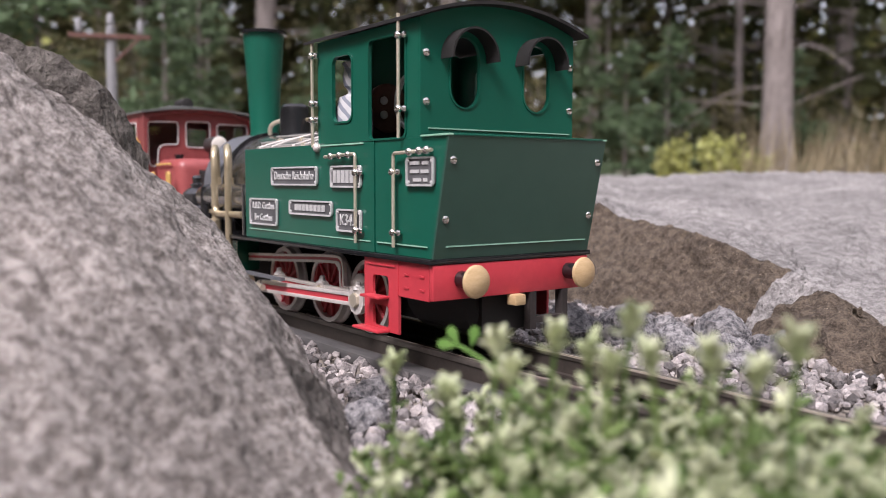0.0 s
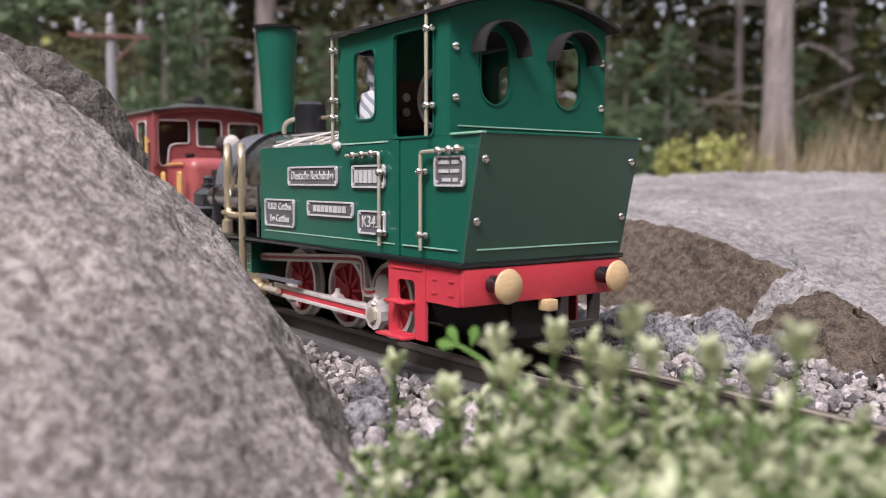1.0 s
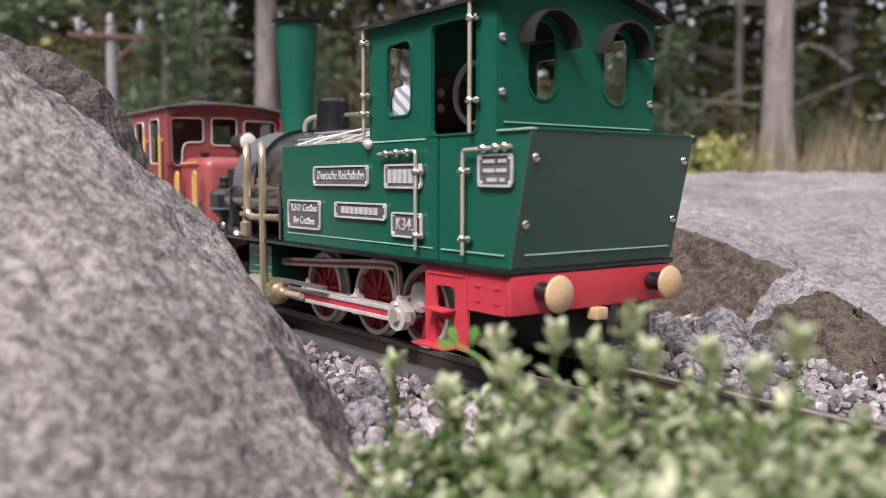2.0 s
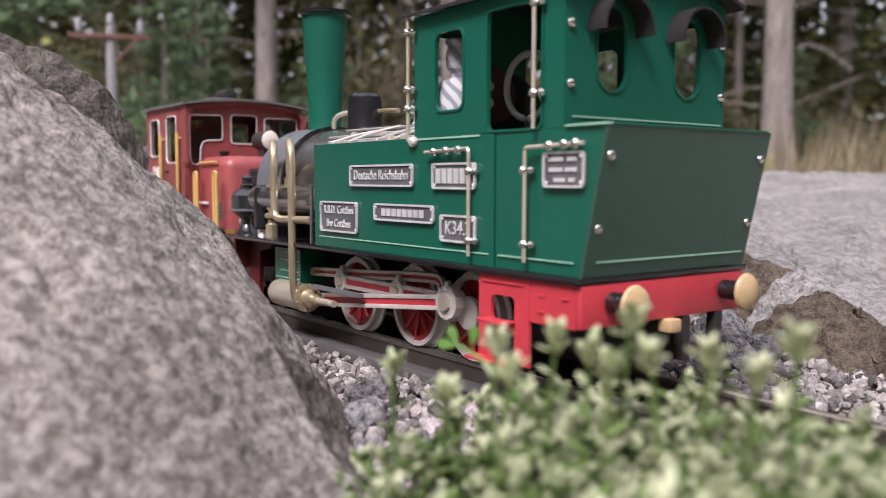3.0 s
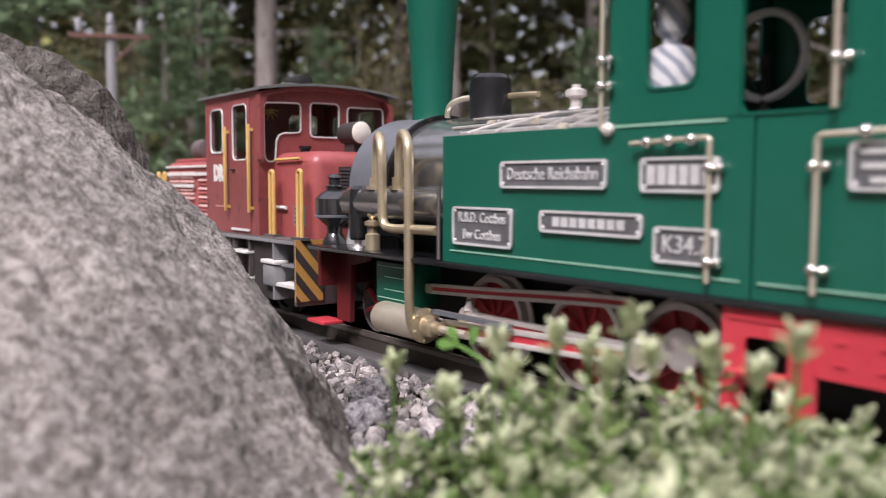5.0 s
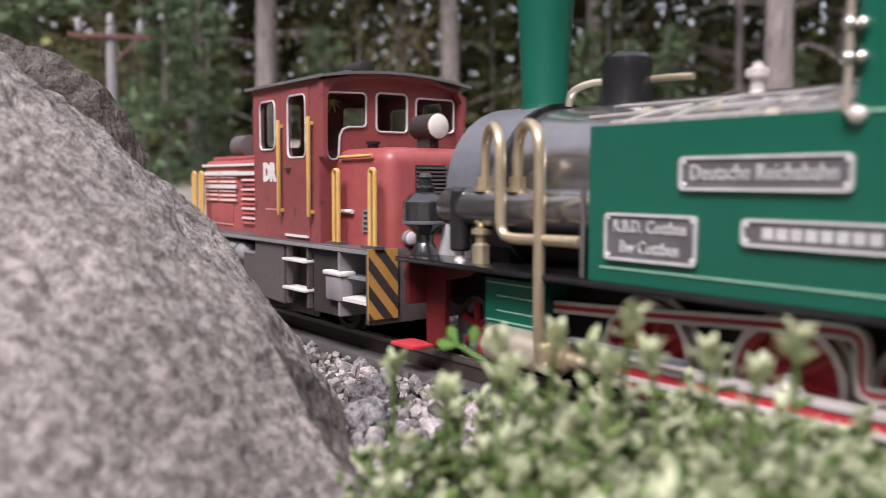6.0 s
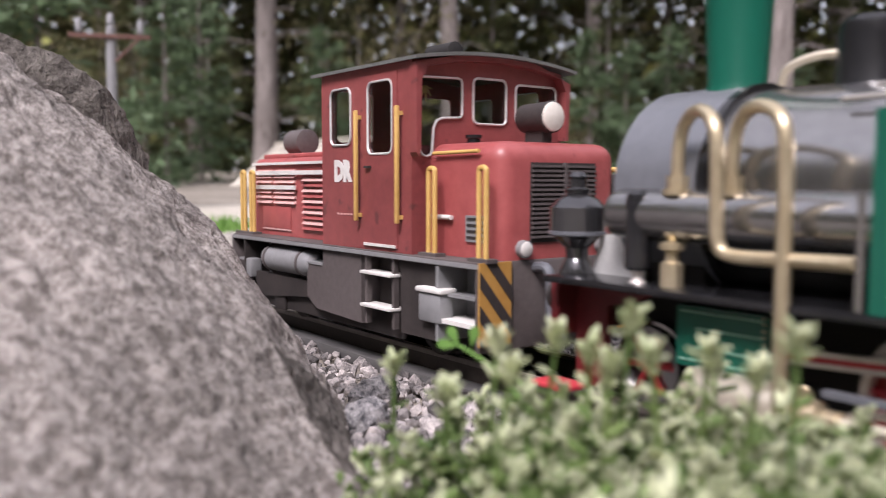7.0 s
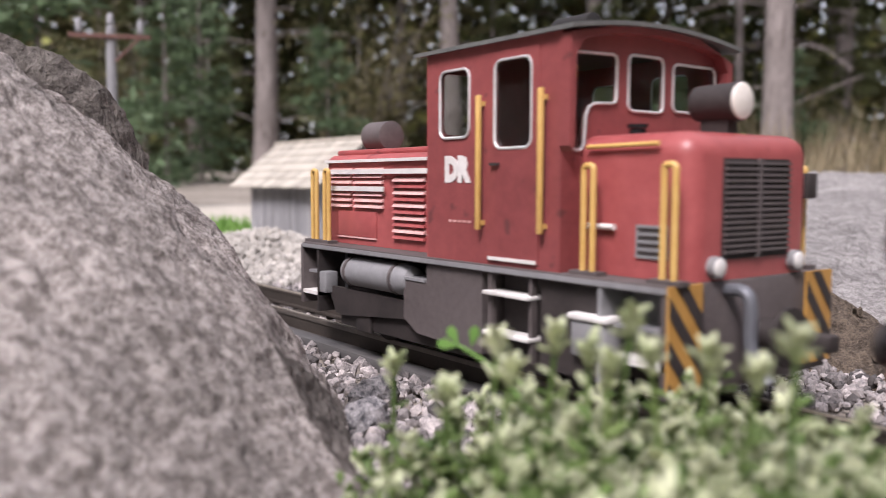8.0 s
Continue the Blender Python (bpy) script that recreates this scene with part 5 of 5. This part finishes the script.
def spruce(height, seed, mat=None, label="young dark green spruce with drooping branches"):
    t = thing("young_spruce", label, "tree", "young trees of the undergrowth")
    part("trunk", Rod((0, 0, -0.1), (0, 0, height * 0.97), height * 0.014, 0.004, 8), BARK, t, mm=False)
    rng = np.random.default_rng(seed)
    P, D = [], []
    for i in range(int(height * 42)):
        h = height * rng.uniform(0.04, 0.99)
        reach = (height - h) * 0.3 + 0.06
        a = rng.uniform(0, 6.28)
        reach *= rng.uniform(0.55, 1.15)
        n = int(26 + reach * 40)
        u = rng.uniform(0.08, 1, n)
        pos = np.stack([u * reach * np.cos(a), u * reach * np.sin(a), h + 0.12 * u * reach - 0.32 * (u * reach) ** 2], 1)
        P.append(pos + rng.normal(size=pos.shape) * 0.022)
        D.append(np.stack([np.cos(a) + rng.normal(size=n) * 0.7, np.sin(a) + rng.normal(size=n) * 0.7, rng.normal(size=n) * 0.35 - 0.2], 1))
    P, D = np.concatenate(P), np.concatenate(D)
    blades("crown", (P, D, rng.uniform(0.05, 0.11, len(P)), rng.uniform(0.012, 0.026, len(P))), mat or NEEDLE, "", "", "stuff", parent=t)
    return t


def bush(height, width, mat, label, seed, leaves=1500):
    t = thing("bush", label, "bush")
    rng = np.random.default_rng(seed)
    bm = bmesh.new()
    P = []
    for i in range(9):
        a, l = rng.uniform(0, 6.28), rng.uniform(0.5, 1.0)
        tip = Vector((math.cos(a) * width * l * 0.8, math.sin(a) * width * l * 0.8, height * rng.uniform(0.6, 1.0)))
        pipe(bm, [(0, 0, -0.1), tip * 0.5 + Vector((0, 0, 0.05)), tip], 0.006, 5, 1)
        n = leaves // 9
        u = rng.uniform(0.25, 1.05, n)[:, None]
        P.append(np.array(tip)[None] * u + rng.normal(size=(n, 3)) * 0.09 * height)
    tagged(part("stem_foliage", bm, BARK, t, mm=False), kind="stuff")
    P = np.concatenate(P)
    blades("foliage", (P, rng.normal(size=P.shape), rng.uniform(0.03, 0.07, len(P)), rng.uniform(0.02, 0.045, len(P))), mat, "", "", "stuff", parent=t)
    return t


def woods():
    trunks = [(-8.11, 3.50, 0.125, 0.012), (-7.85, 5.68, 0.125, 0.0), (-3.93, 6.06, 0.125, 0.012), (-8.15, 8.30, 0.13, 0.0), (-5.66, 10.15, 0.13, 0.02), (-5.61, 7.93, 0.05, 0.02),
              (-10.4, 3.0, 0.05, 0.0), (-11.0, 3.9, 0.13, -0.01), (-8.1, 9.8, 0.06, 0.0), (-10.2, 6.6, 0.07, 0.01), (-12, 1.8, 0.1, 0), (-6.9, 12.2, 0.12, 0),
              (5, 9, 0.14, 0), (9, 3, 0.14, 0), (8, -5, 0.14, 0), (2.5, -9, 0.14, 0.02), (-4, -9.5, 0.14, 0), (-9, -6, 0.14, 0), (-11, -2, 0.12, 0), (0.5, 11, 0.13, 0)]
    kinds = {}
    for i, (x, y, r, lean) in enumerate(trunks):
        key = (round(r, 2), lean)
        if key not in kinds:
            kinds[key] = pine(r, 8.5 if r > 0.08 else 6.5, lean, 20 + i)
            kinds[key].matrix_basis = pose(x, y, 0.05, 0, 0, 0 if i < 6 else i * 50)
        else:
            copy_thing(kinds[key], pose(x, y, 0.05, 0, 0, i * 67))
    a, b = spruce(2.6, 3), spruce(1.5, 4, SPRUCE_PALE, "young pale green spruce with drooping branches")
    a.matrix_basis, b.matrix_basis = pose(-9.2, 3.35, 0.0), pose(-5.2, 1.5, -0.1)
    for k, (x, y, rz) in enumerate([(-8.9, 4.6, 40), (-9.3, 2.4, 90), (-8.2, 6.6, 150), (-7.3, 7.7, 200), (-6.4, 8.6, 260), (-4.9, 8.9, 310), (-9.6, 5.4, 20), (-10.4, 1.2, 70), (-6.9, 10.2, 115), (-3.3, 9.4, 15)]):
        copy_thing(a, pose(x, y, 0.05, 0, 0, rz))
    for k, (x, y, rz) in enumerate([(-5.8, 1.95, 30), (-6.6, 3.4, 80), (-5.3, 5.3, 120), (-5.6, 6.1, 210), (-4.7, 5.6, 300), (-5.7, 0.75, 20), (-4.4, 6.9, 55)]):
        copy_thing(b, pose(x, y, -0.05, 0, 0, rz))
    near = spruce(1.05, 9, SPRUCE_PALE, "small spruce with pale green drooping twigs")
    near.matrix_basis = pose(-2.9, 0.32, 0.05)
    # its long outer twigs, each set round with needles
    rng = np.random.default_rng(77)
    twigs = [((0.066, 0.049, 0.41), (0.149, 0.129, 0.428)),
             ((0.038, 0.011, 0.41), (0.108, 0.076, 0.445)),
             ((0.007, -0.02, 0.493), (0.074, 0.034, 0.476)),
             ((-0.058, -0.102, 0.524), (0.017, -0.033, 0.548)),
             ((0.081, 0.066, 0.39), (0.143, 0.112, 0.365)),
             ((-0.053, -0.105, 0.448), (0.019, -0.038, 0.483)),
             ((-0.034, -0.066, 0.555), (0.039, 0, 0.576)),
             ((-0.005, -0.043, 0.434), (0.064, 0.014, 0.428)),
             ((-0.064, -0.104, 0.573), (-0.003, -0.054, 0.582)),
             ((-0.013, -0.059, 0.396), (0.075, 0.021, 0.373))]
    for a, b in twigs:
        a, b = Vector(a), Vector(b)
        twig = part("twig", pipe(bmesh.new(), [a, a.lerp(b, 0.5) + Vector((0, 0, 0.004)), b], 0.0016, 5, 1), BARK, near, mm=False)
        n = 260
        u = rng.uniform(0, 1, n)[:, None]
        P = np.array(a)[None] * (1 - u) + np.array(b)[None] * u + rng.normal(size=(n, 3)) * 0.001
        D = np.array((b - a).normalized())[None] * 0.9 + rng.normal(size=(n, 3)) * 0.55
        blades("needle_foliage", (P, D, rng.uniform(0.012, 0.02, n), rng.uniform(0.0018, 0.003, n)), TWIG, "pale olive needles", "", "stuff", parent=twig)
    for x, y, h, w, s in ((-3.70, 4.44, 0.34, 0.1, 1), (-3.62, 4.86, 0.36, 0.14, 2), (-3.5, 5.05, 0.26, 0.13, 3)):
        bush(h, w, AUTUMN, "small bush with bright yellow-green leaves", s).matrix_basis = pose(x, y, 0.0)
    for x, y, h, w, s, m in ((-9.0, 2.2, 1.7, 0.9, 4, OLIVE), (-7.6, 4.3, 1.9, 1.0, 5, OLIVE), (-6.5, 6.2, 1.1, 0.8, 6, OLIVE), (-4.9, 7.6, 1.0, 0.8, 7, OLIVE), (-3.2, 7.2, 0.8, 0.6, 8, OLIVE), (-2.2, 6.8, 0.8, 0.8, 9, OLIVE)):
        bush(h, w, m, "tall olive green undergrowth bush", s, 2600).matrix_basis = pose(x, y, 0.0)
    # tall dry grass by the trunk
    rng = np.random.default_rng(31)
    n = 900
    P = np.stack([rng.uniform(-3.3, -1.3, n), rng.uniform(4.3, 5.6, n), np.full(n, -0.02)], 1)
    blades("dry_grass", (P, np.stack([rng.normal(size=n) * 0.22, rng.normal(size=n) * 0.22, np.ones(n)], 1), rng.uniform(0.2, 0.62, n), rng.uniform(0.006, 0.014, n)), DRYGRASS, "tall dry straw-coloured grass at the wood's edge", "grass", "stuff")
    n = 420
    P = np.stack([rng.normal(-1.46, 0.05, n), rng.normal(0.33, 0.02, n), np.full(n, -0.014)], 1)
    blades("green_grass", (P, np.stack([rng.normal(size=n) * 0.35, rng.normal(size=n) * 0.35, np.ones(n)], 1), rng.uniform(0.02, 0.05, n), rng.uniform(0.002, 0.004, n)), FRESH, "bright green grass tuft beside the shed", "grass", "stuff")
    # far woods all round the clearing
    n = 195000
    a = rng.uniform(0, 6.283, n)
    d = rng.uniform(12.5, 21, n)
    z = 7.5 * rng.uniform(0, 1, n) ** 1.25
    c = rng.integers(0, 900, n)
    jit = rng.normal(size=(900, 3)) * (0.5, 0.5, 0.35)
    P = np.stack([d * np.cos(a), d * np.sin(a), z], 1) + jit[c]
    D = rng.normal(size=P.shape) * (1, 1, 0.6)
    pick = jit[c][:, 0] * 0.6 + rng.random(n)
    first, last = pick < 0.46, pick > 1.06
    for mask, mat, label in ((first, NEEDLE, "dense dark green far woods"), (~first & ~last, OLIVE, "olive brown far undergrowth"), (last, AUTUMN, "yellowing far foliage")):
        k = int(mask.sum())
        blades("far_woods", (P[mask], D[mask], rng.uniform(0.2, 0.5, k), rng.uniform(0.1, 0.24, k)), mat, label, "woods", "stuff")


def sprig_clump(seed, stems):
    t = thing("stonecrop_plant", "low clump of fleshy green stonecrop with pale budding tips", "plant", "stonecrop along the track")
    rng = np.random.default_rng(seed)
    st, lf, bd = bmesh.new(), bmesh.new(), bmesh.new()

    def leaf(bm, p, d, ln, wd):
        d = Vector(d).normalized()
        q = d.to_track_quat("Y", "Z").to_matrix()
        s = [Vector((0, 0, 0)), Vector((-0.32, 0.35, 0.1)), Vector((-0.5, 0.7, 0.06)), Vector((-0.2, 0.98, 0)), Vector((0.2, 0.98, 0)), Vector((0.5, 0.7, 0.06)), Vector((0.32, 0.35, 0.1))]
        up = [bm.verts.new(Vector(p) + q @ Vector((v.x * wd, v.y * ln, v.z * wd + 0.0004))) for v in s]
        dn = [bm.verts.new(Vector(p) + q @ Vector((v.x * wd, v.y * ln, v.z * wd - 0.16 * wd))) for v in s]
        bm.faces.new(up)
        bm.faces.new(dn[::-1])
        for i in range(7):
            bm.faces.new((up[i], dn[i], dn[(i + 1) % 7], up[(i + 1) % 7]))

    for i in range(stems):
        a, rad = rng.uniform(0, 6.28), 0.021 * math.sqrt(rng.uniform(0, 1))
        base = Vector((rad * math.cos(a), rad * math.sin(a), 0))
        h = rng.uniform(0.034, 0.056) if i > 1 else rng.uniform(0.054, 0.062)
        tip = base + Vector((rng.normal() * 0.006 + base.x * 0.3, rng.normal() * 0.006 + base.y * 0.3, h))
        mid = base.lerp(tip, 0.5) + Vector((rng.normal() * 0.003, rng.normal() * 0.003, 0))
        pipe(st, [base, mid, tip], 0.0005, 5, 1)
        for k in range(22):
            u = 0.1 + 0.82 * k / 21
            p = base.lerp(mid, u * 2) if u < 0.5 else mid.lerp(tip, u * 2 - 1)
            b = k * 2.4 + rng.uniform(-0.4, 0.4)
            p = p + Vector((rng.normal(), rng.normal(), rng.normal())) * 0.0026
            leaf(lf, p, (math.cos(b), math.sin(b), rng.uniform(0.2, 0.8)), rng.uniform(0.0038, 0.0066), rng.uniform(0.0018, 0.003))
        for k in range(14):
            b = k * 2.4
            u = rng.uniform(0.8, 1.0)
            p = mid.lerp(tip, u * 2 - 1)
            leaf(bd if rng.random() < (0.85 if h > 0.045 else 0.45) else lf, p, (math.cos(b), math.sin(b), rng.uniform(0.6, 2.4)), rng.uniform(0.003, 0.005), rng.uniform(0.0018, 0.003))
    tagged(part("stem_foliage", st, SEDUM, t, mm=False), kind="stuff")
    tagged(part("foliage", lf, SEDUM, t, "fleshy spoon-shaped green leaves", mm=False, smooth=50), kind="stuff")
    tagged(part("bud_foliage", bd, BUD, t, "pale yellow-green budding tips", mm=False, smooth=50), kind="stuff")
    return t


SPRIG_TIPS = [(-0.1895, -0.1546, 0.0401), (-0.1507, -0.1514, 0.0515), (-0.1409, -0.1556, 0.0473), (-0.1424, -0.1402, 0.0528), (-0.1343, -0.1379, 0.0512), (-0.1221, -0.1372, 0.0597), (-0.1162, -0.1386, 0.0531), (-0.1087, -0.1285, 0.0534), (-0.0868, -0.1319, 0.0603), (-0.0963, -0.129, 0.0512), (-0.121, -0.1454, 0.0507), (-0.1571, -0.1615, 0.0398)]


def tall_sprig(x, y, z, seed):
    t = thing("stonecrop_sprig", "tall stonecrop stem with a pale cream-green budding head", "plant", "tall stonecrop stems")
    rnd = random.Random(seed)
    tip, base = Vector((x, y, z)), Vector((x + rnd.uniform(-0.008, 0.008), y + rnd.uniform(-0.008, 0.008), -0.014))
    mid = base.lerp(tip, 0.55) + Vector((rnd.uniform(-0.003, 0.003), rnd.uniform(-0.003, 0.003), 0))
    part("stem", pipe(bmesh.new(), [base, mid, tip], 0.0007, 6, 2), SEDUM, t, mm=False)
    shapes = {}
    for k in range(20):
        u = 0.925 + 0.075 * (k - 5) / 14 if k > 4 else 0.45 + 0.1 * k
        p = base.lerp(mid, u / 0.55) if u < 0.55 else mid.lerp(tip, (u - 0.55) / 0.45)
        head = u > 0.82
        ln = rnd.uniform(0.0042, 0.0058) if head else rnd.uniform(0.005, 0.0075)
        wd = ln * rnd.uniform(0.42, 0.55)
        b = k * 2.4 + rnd.uniform(-0.3, 0.3)
        d = Vector((math.cos(b), math.sin(b), rnd.uniform(0.25, 1.6) if head else rnd.uniform(0.2, 0.8))).normalized()
        q = d.to_track_quat("Y", "Z").to_matrix()
        bm = bmesh.new()
        bmesh.ops.create_uvsphere(bm, u_segments=8, v_segments=6, radius=1, matrix=Matrix.Translation(p) @ q.to_4x4() @ Matrix.Translation((0, ln / 2, 0)) @ Matrix.Diagonal((wd / 2, ln / 2, wd * 0.16, 1)))
        for v in bm.verts:
            w = q.transposed() @ (v.co - p)
            v.co += q @ Vector((0, 0, 0.12 * wd * (w.x / wd) ** 2 * 4))
        part("bud" if head else "leaf", bm, BUD if head or rnd.random() < 0.45 else SEDUM, t, mm=False, smooth=60)
    return t


def foreground_plants():
    kinds = [sprig_clump(s, 22) for s in (1, 2, 3)]
    rnd = random.Random(5)
    spots = []
    for row, reach, n in ((0, 0.205, 10), (1, 0.172, 9), (2, 0.14, 8)):
        for i in range(n):
            u = (i + 0.5 * (row % 2)) / (n - 1)
            a = radians(-51.0 + 25.5 * u)
            d = reach + rnd.uniform(-0.012, 0.012)
            spots.append((d * math.sin(a), -0.28 + d * math.cos(a), rnd.uniform(0, 360), -0.0185 - 0.009 * (1 - u) - 0.003 * row + rnd.uniform(-0.005, 0.004)))
    for i, (x, y, rz, z) in enumerate(spots):
        if i < 3:
            kinds[i].matrix_basis = pose(x, y, z, 0, 0, rz)
        else:
            copy_thing(kinds[i % 3], pose(x, y, z, 0, 0, rz))
    # single stems standing above the clump
    for k, (tx, ty, tz) in enumerate(SPRIG_TIPS):
        tall_sprig(tx, ty, tz, 40 + k)
    s = thing("leaf_sprig", "single fresh bright green lobed leaf sprig", "plant")
    tip = Vector((-0.1899, -0.1324, 0.0418))
    part("stalk", pipe(bmesh.new(), [(-0.1416, -0.1489, 0.0358), (-0.1671, -0.1374, 0.0395), (-0.1835, -0.1328, 0.0408), tip], 0.0005, 6, 2), FRESH, s, mm=False)
    bm = bmesh.new()
    for p, d in ((tip, (-0.6, -0.75, 0.12)), (tip, (-0.35, -0.3, 0.9)), (tip + Vector((0.002, 0.003, -0.0005)), (0.1, 0.2, 0.97))):
        d = Vector(d).normalized()
        q = d.to_track_quat("Y", "X").to_matrix()
        outline = [(0, 0), (-0.0008, 0.002), (-0.0016, 0.0042), (-0.0008, 0.006), (0.0008, 0.006), (0.0016, 0.0042), (0.0008, 0.002)]
        sheet(bm, outline, [], lambda a, b, e, p=p, q=q: tuple(Vector(p) + q @ Vector((a, b, e))), 0.0005)
    part("leaf", bm, FRESH, s, "bright green lobes", mm=False)


ground()
sand_path()
track()
near_boulder()
slab_rock()
hump_rock()
GREEN_LOCO, GREEN_WHEELS, GUIDE_WHEEL, GREEN_RODS, ECCENTRIC = green_locomotive()
DOLL = driver_doll()
RED_LOCO, RED_WHEELS = red_locomotive()
shed()
telegraph_pole()
for k, (x, y, r) in enumerate([(-0.371, 0.097, 0.0171), (-0.342, 0.116, 0.0184), (-0.307, 0.122, 0.013), (-0.308, 0.161, 0.0174), (-0.262, 0.097, 0.015), (-0.262, 0.131, 0.0125), (-0.271, 0.17, 0.0122), (-0.357, 0.165, 0.0097), (-0.319, -0.081, 0.0103), (-0.29, -0.105, 0.0105)]):
    field_stone(x, y, r, k + 3)
gravel()
foreground_plants()
woods()

# ---- movement: metres run by each locomotive every half second ----
GREEN_RUN = [0.0, 0.0103, 0.0226, 0.0374, 0.054, 0.0724, 0.0936, 0.1180, 0.1457, 0.1776, 0.2145, 0.2570, 0.3040, 0.3532, 0.4075, 0.4690, 0.5400]
RED_RUN = [-0.4985, -0.4868, -0.4728, -0.4572, -0.4404, -0.4220, -0.4009, -0.3718, -0.3408, -0.3073, -0.2709, -0.2315, -0.1900, -0.1460, -0.1003, -0.0514, -0.0005]


def run_at(table, t):
    i = min(int(t / 0.5), len(table) - 2)
    u = t / 0.5 - i
    p1, p2 = table[i], table[i + 1]
    p0 = table[i - 1] if i > 0 else 2 * p1 - p2
    p3 = table[i + 2] if i + 2 < len(table) else 2 * p2 - p1
    return 0.5 * (2 * p1 + (p2 - p0) * u + (2 * p0 - 5 * p1 + 4 * p2 - p3) * u * u + (3 * p1 - p0 - 3 * p2 + p3) * u ** 3)


def motions():
    times = [i / 10 for i in range(81)]
    g = [(t, run_at(GREEN_RUN, t)) for t in times]
    r = [(t, run_at(RED_RUN, t)) for t in times]
    walk(GREEN_LOCO, [(t, pose(-0.3153 + s, 0, 0)) for t, s in g])
    walk(DOLL, [(t, pose(-0.3153 + s, 0, 0)) for t, s in g])
    walk(RED_LOCO, [(t, pose(s, 0, 0)) for t, s in r])
    phase, roll = radians(9.4), 0.0232
    for w in GREEN_WHEELS:
        x, y, z = w.location
        walk(w, [(t, pose(x, y, z, 0, math.degrees(s / roll + phase), 0)) for t, s in g])
    x, y, z = GUIDE_WHEEL.location
    walk(GUIDE_WHEEL, [(t, pose(x, y, z, 0, math.degrees(s / 0.015), 0)) for t, s in g])
    for coupling, main in GREEN_RODS:
        rows_c, rows_m = [], []
        for t, s in g:
            a = s / roll + phase
            px, pz = (WHEEL_X[0] + CRANK * math.cos(a)) * 0.001, (AXLE_Z + 1.0 - CRANK * math.sin(a)) * 0.001
            rows_c.append((t, pose(px, 0, pz)))
            rows_m.append((t, pose(px, 0, pz, 0, math.degrees(math.asin((CROSSHEAD_Z * 0.001 - pz) / (ROD_LONG * 0.001))), 0)))
        walk(coupling, rows_c)
        walk(main, rows_m)
    walk(ECCENTRIC, [(t, pose((-91 + 2.2 * math.cos(s / roll + phase + math.pi)) * 0.001, -0.032, (28.4 - 2.2 * math.sin(s / roll + phase + math.pi)) * 0.001)) for t, s in g])
    for w, wx in RED_WHEELS:
        walk(w, [(t, pose(wx * 0.001, 0, 0.0175, 0, math.degrees(s / 0.0155), 0)) for t, s in r])


motions()
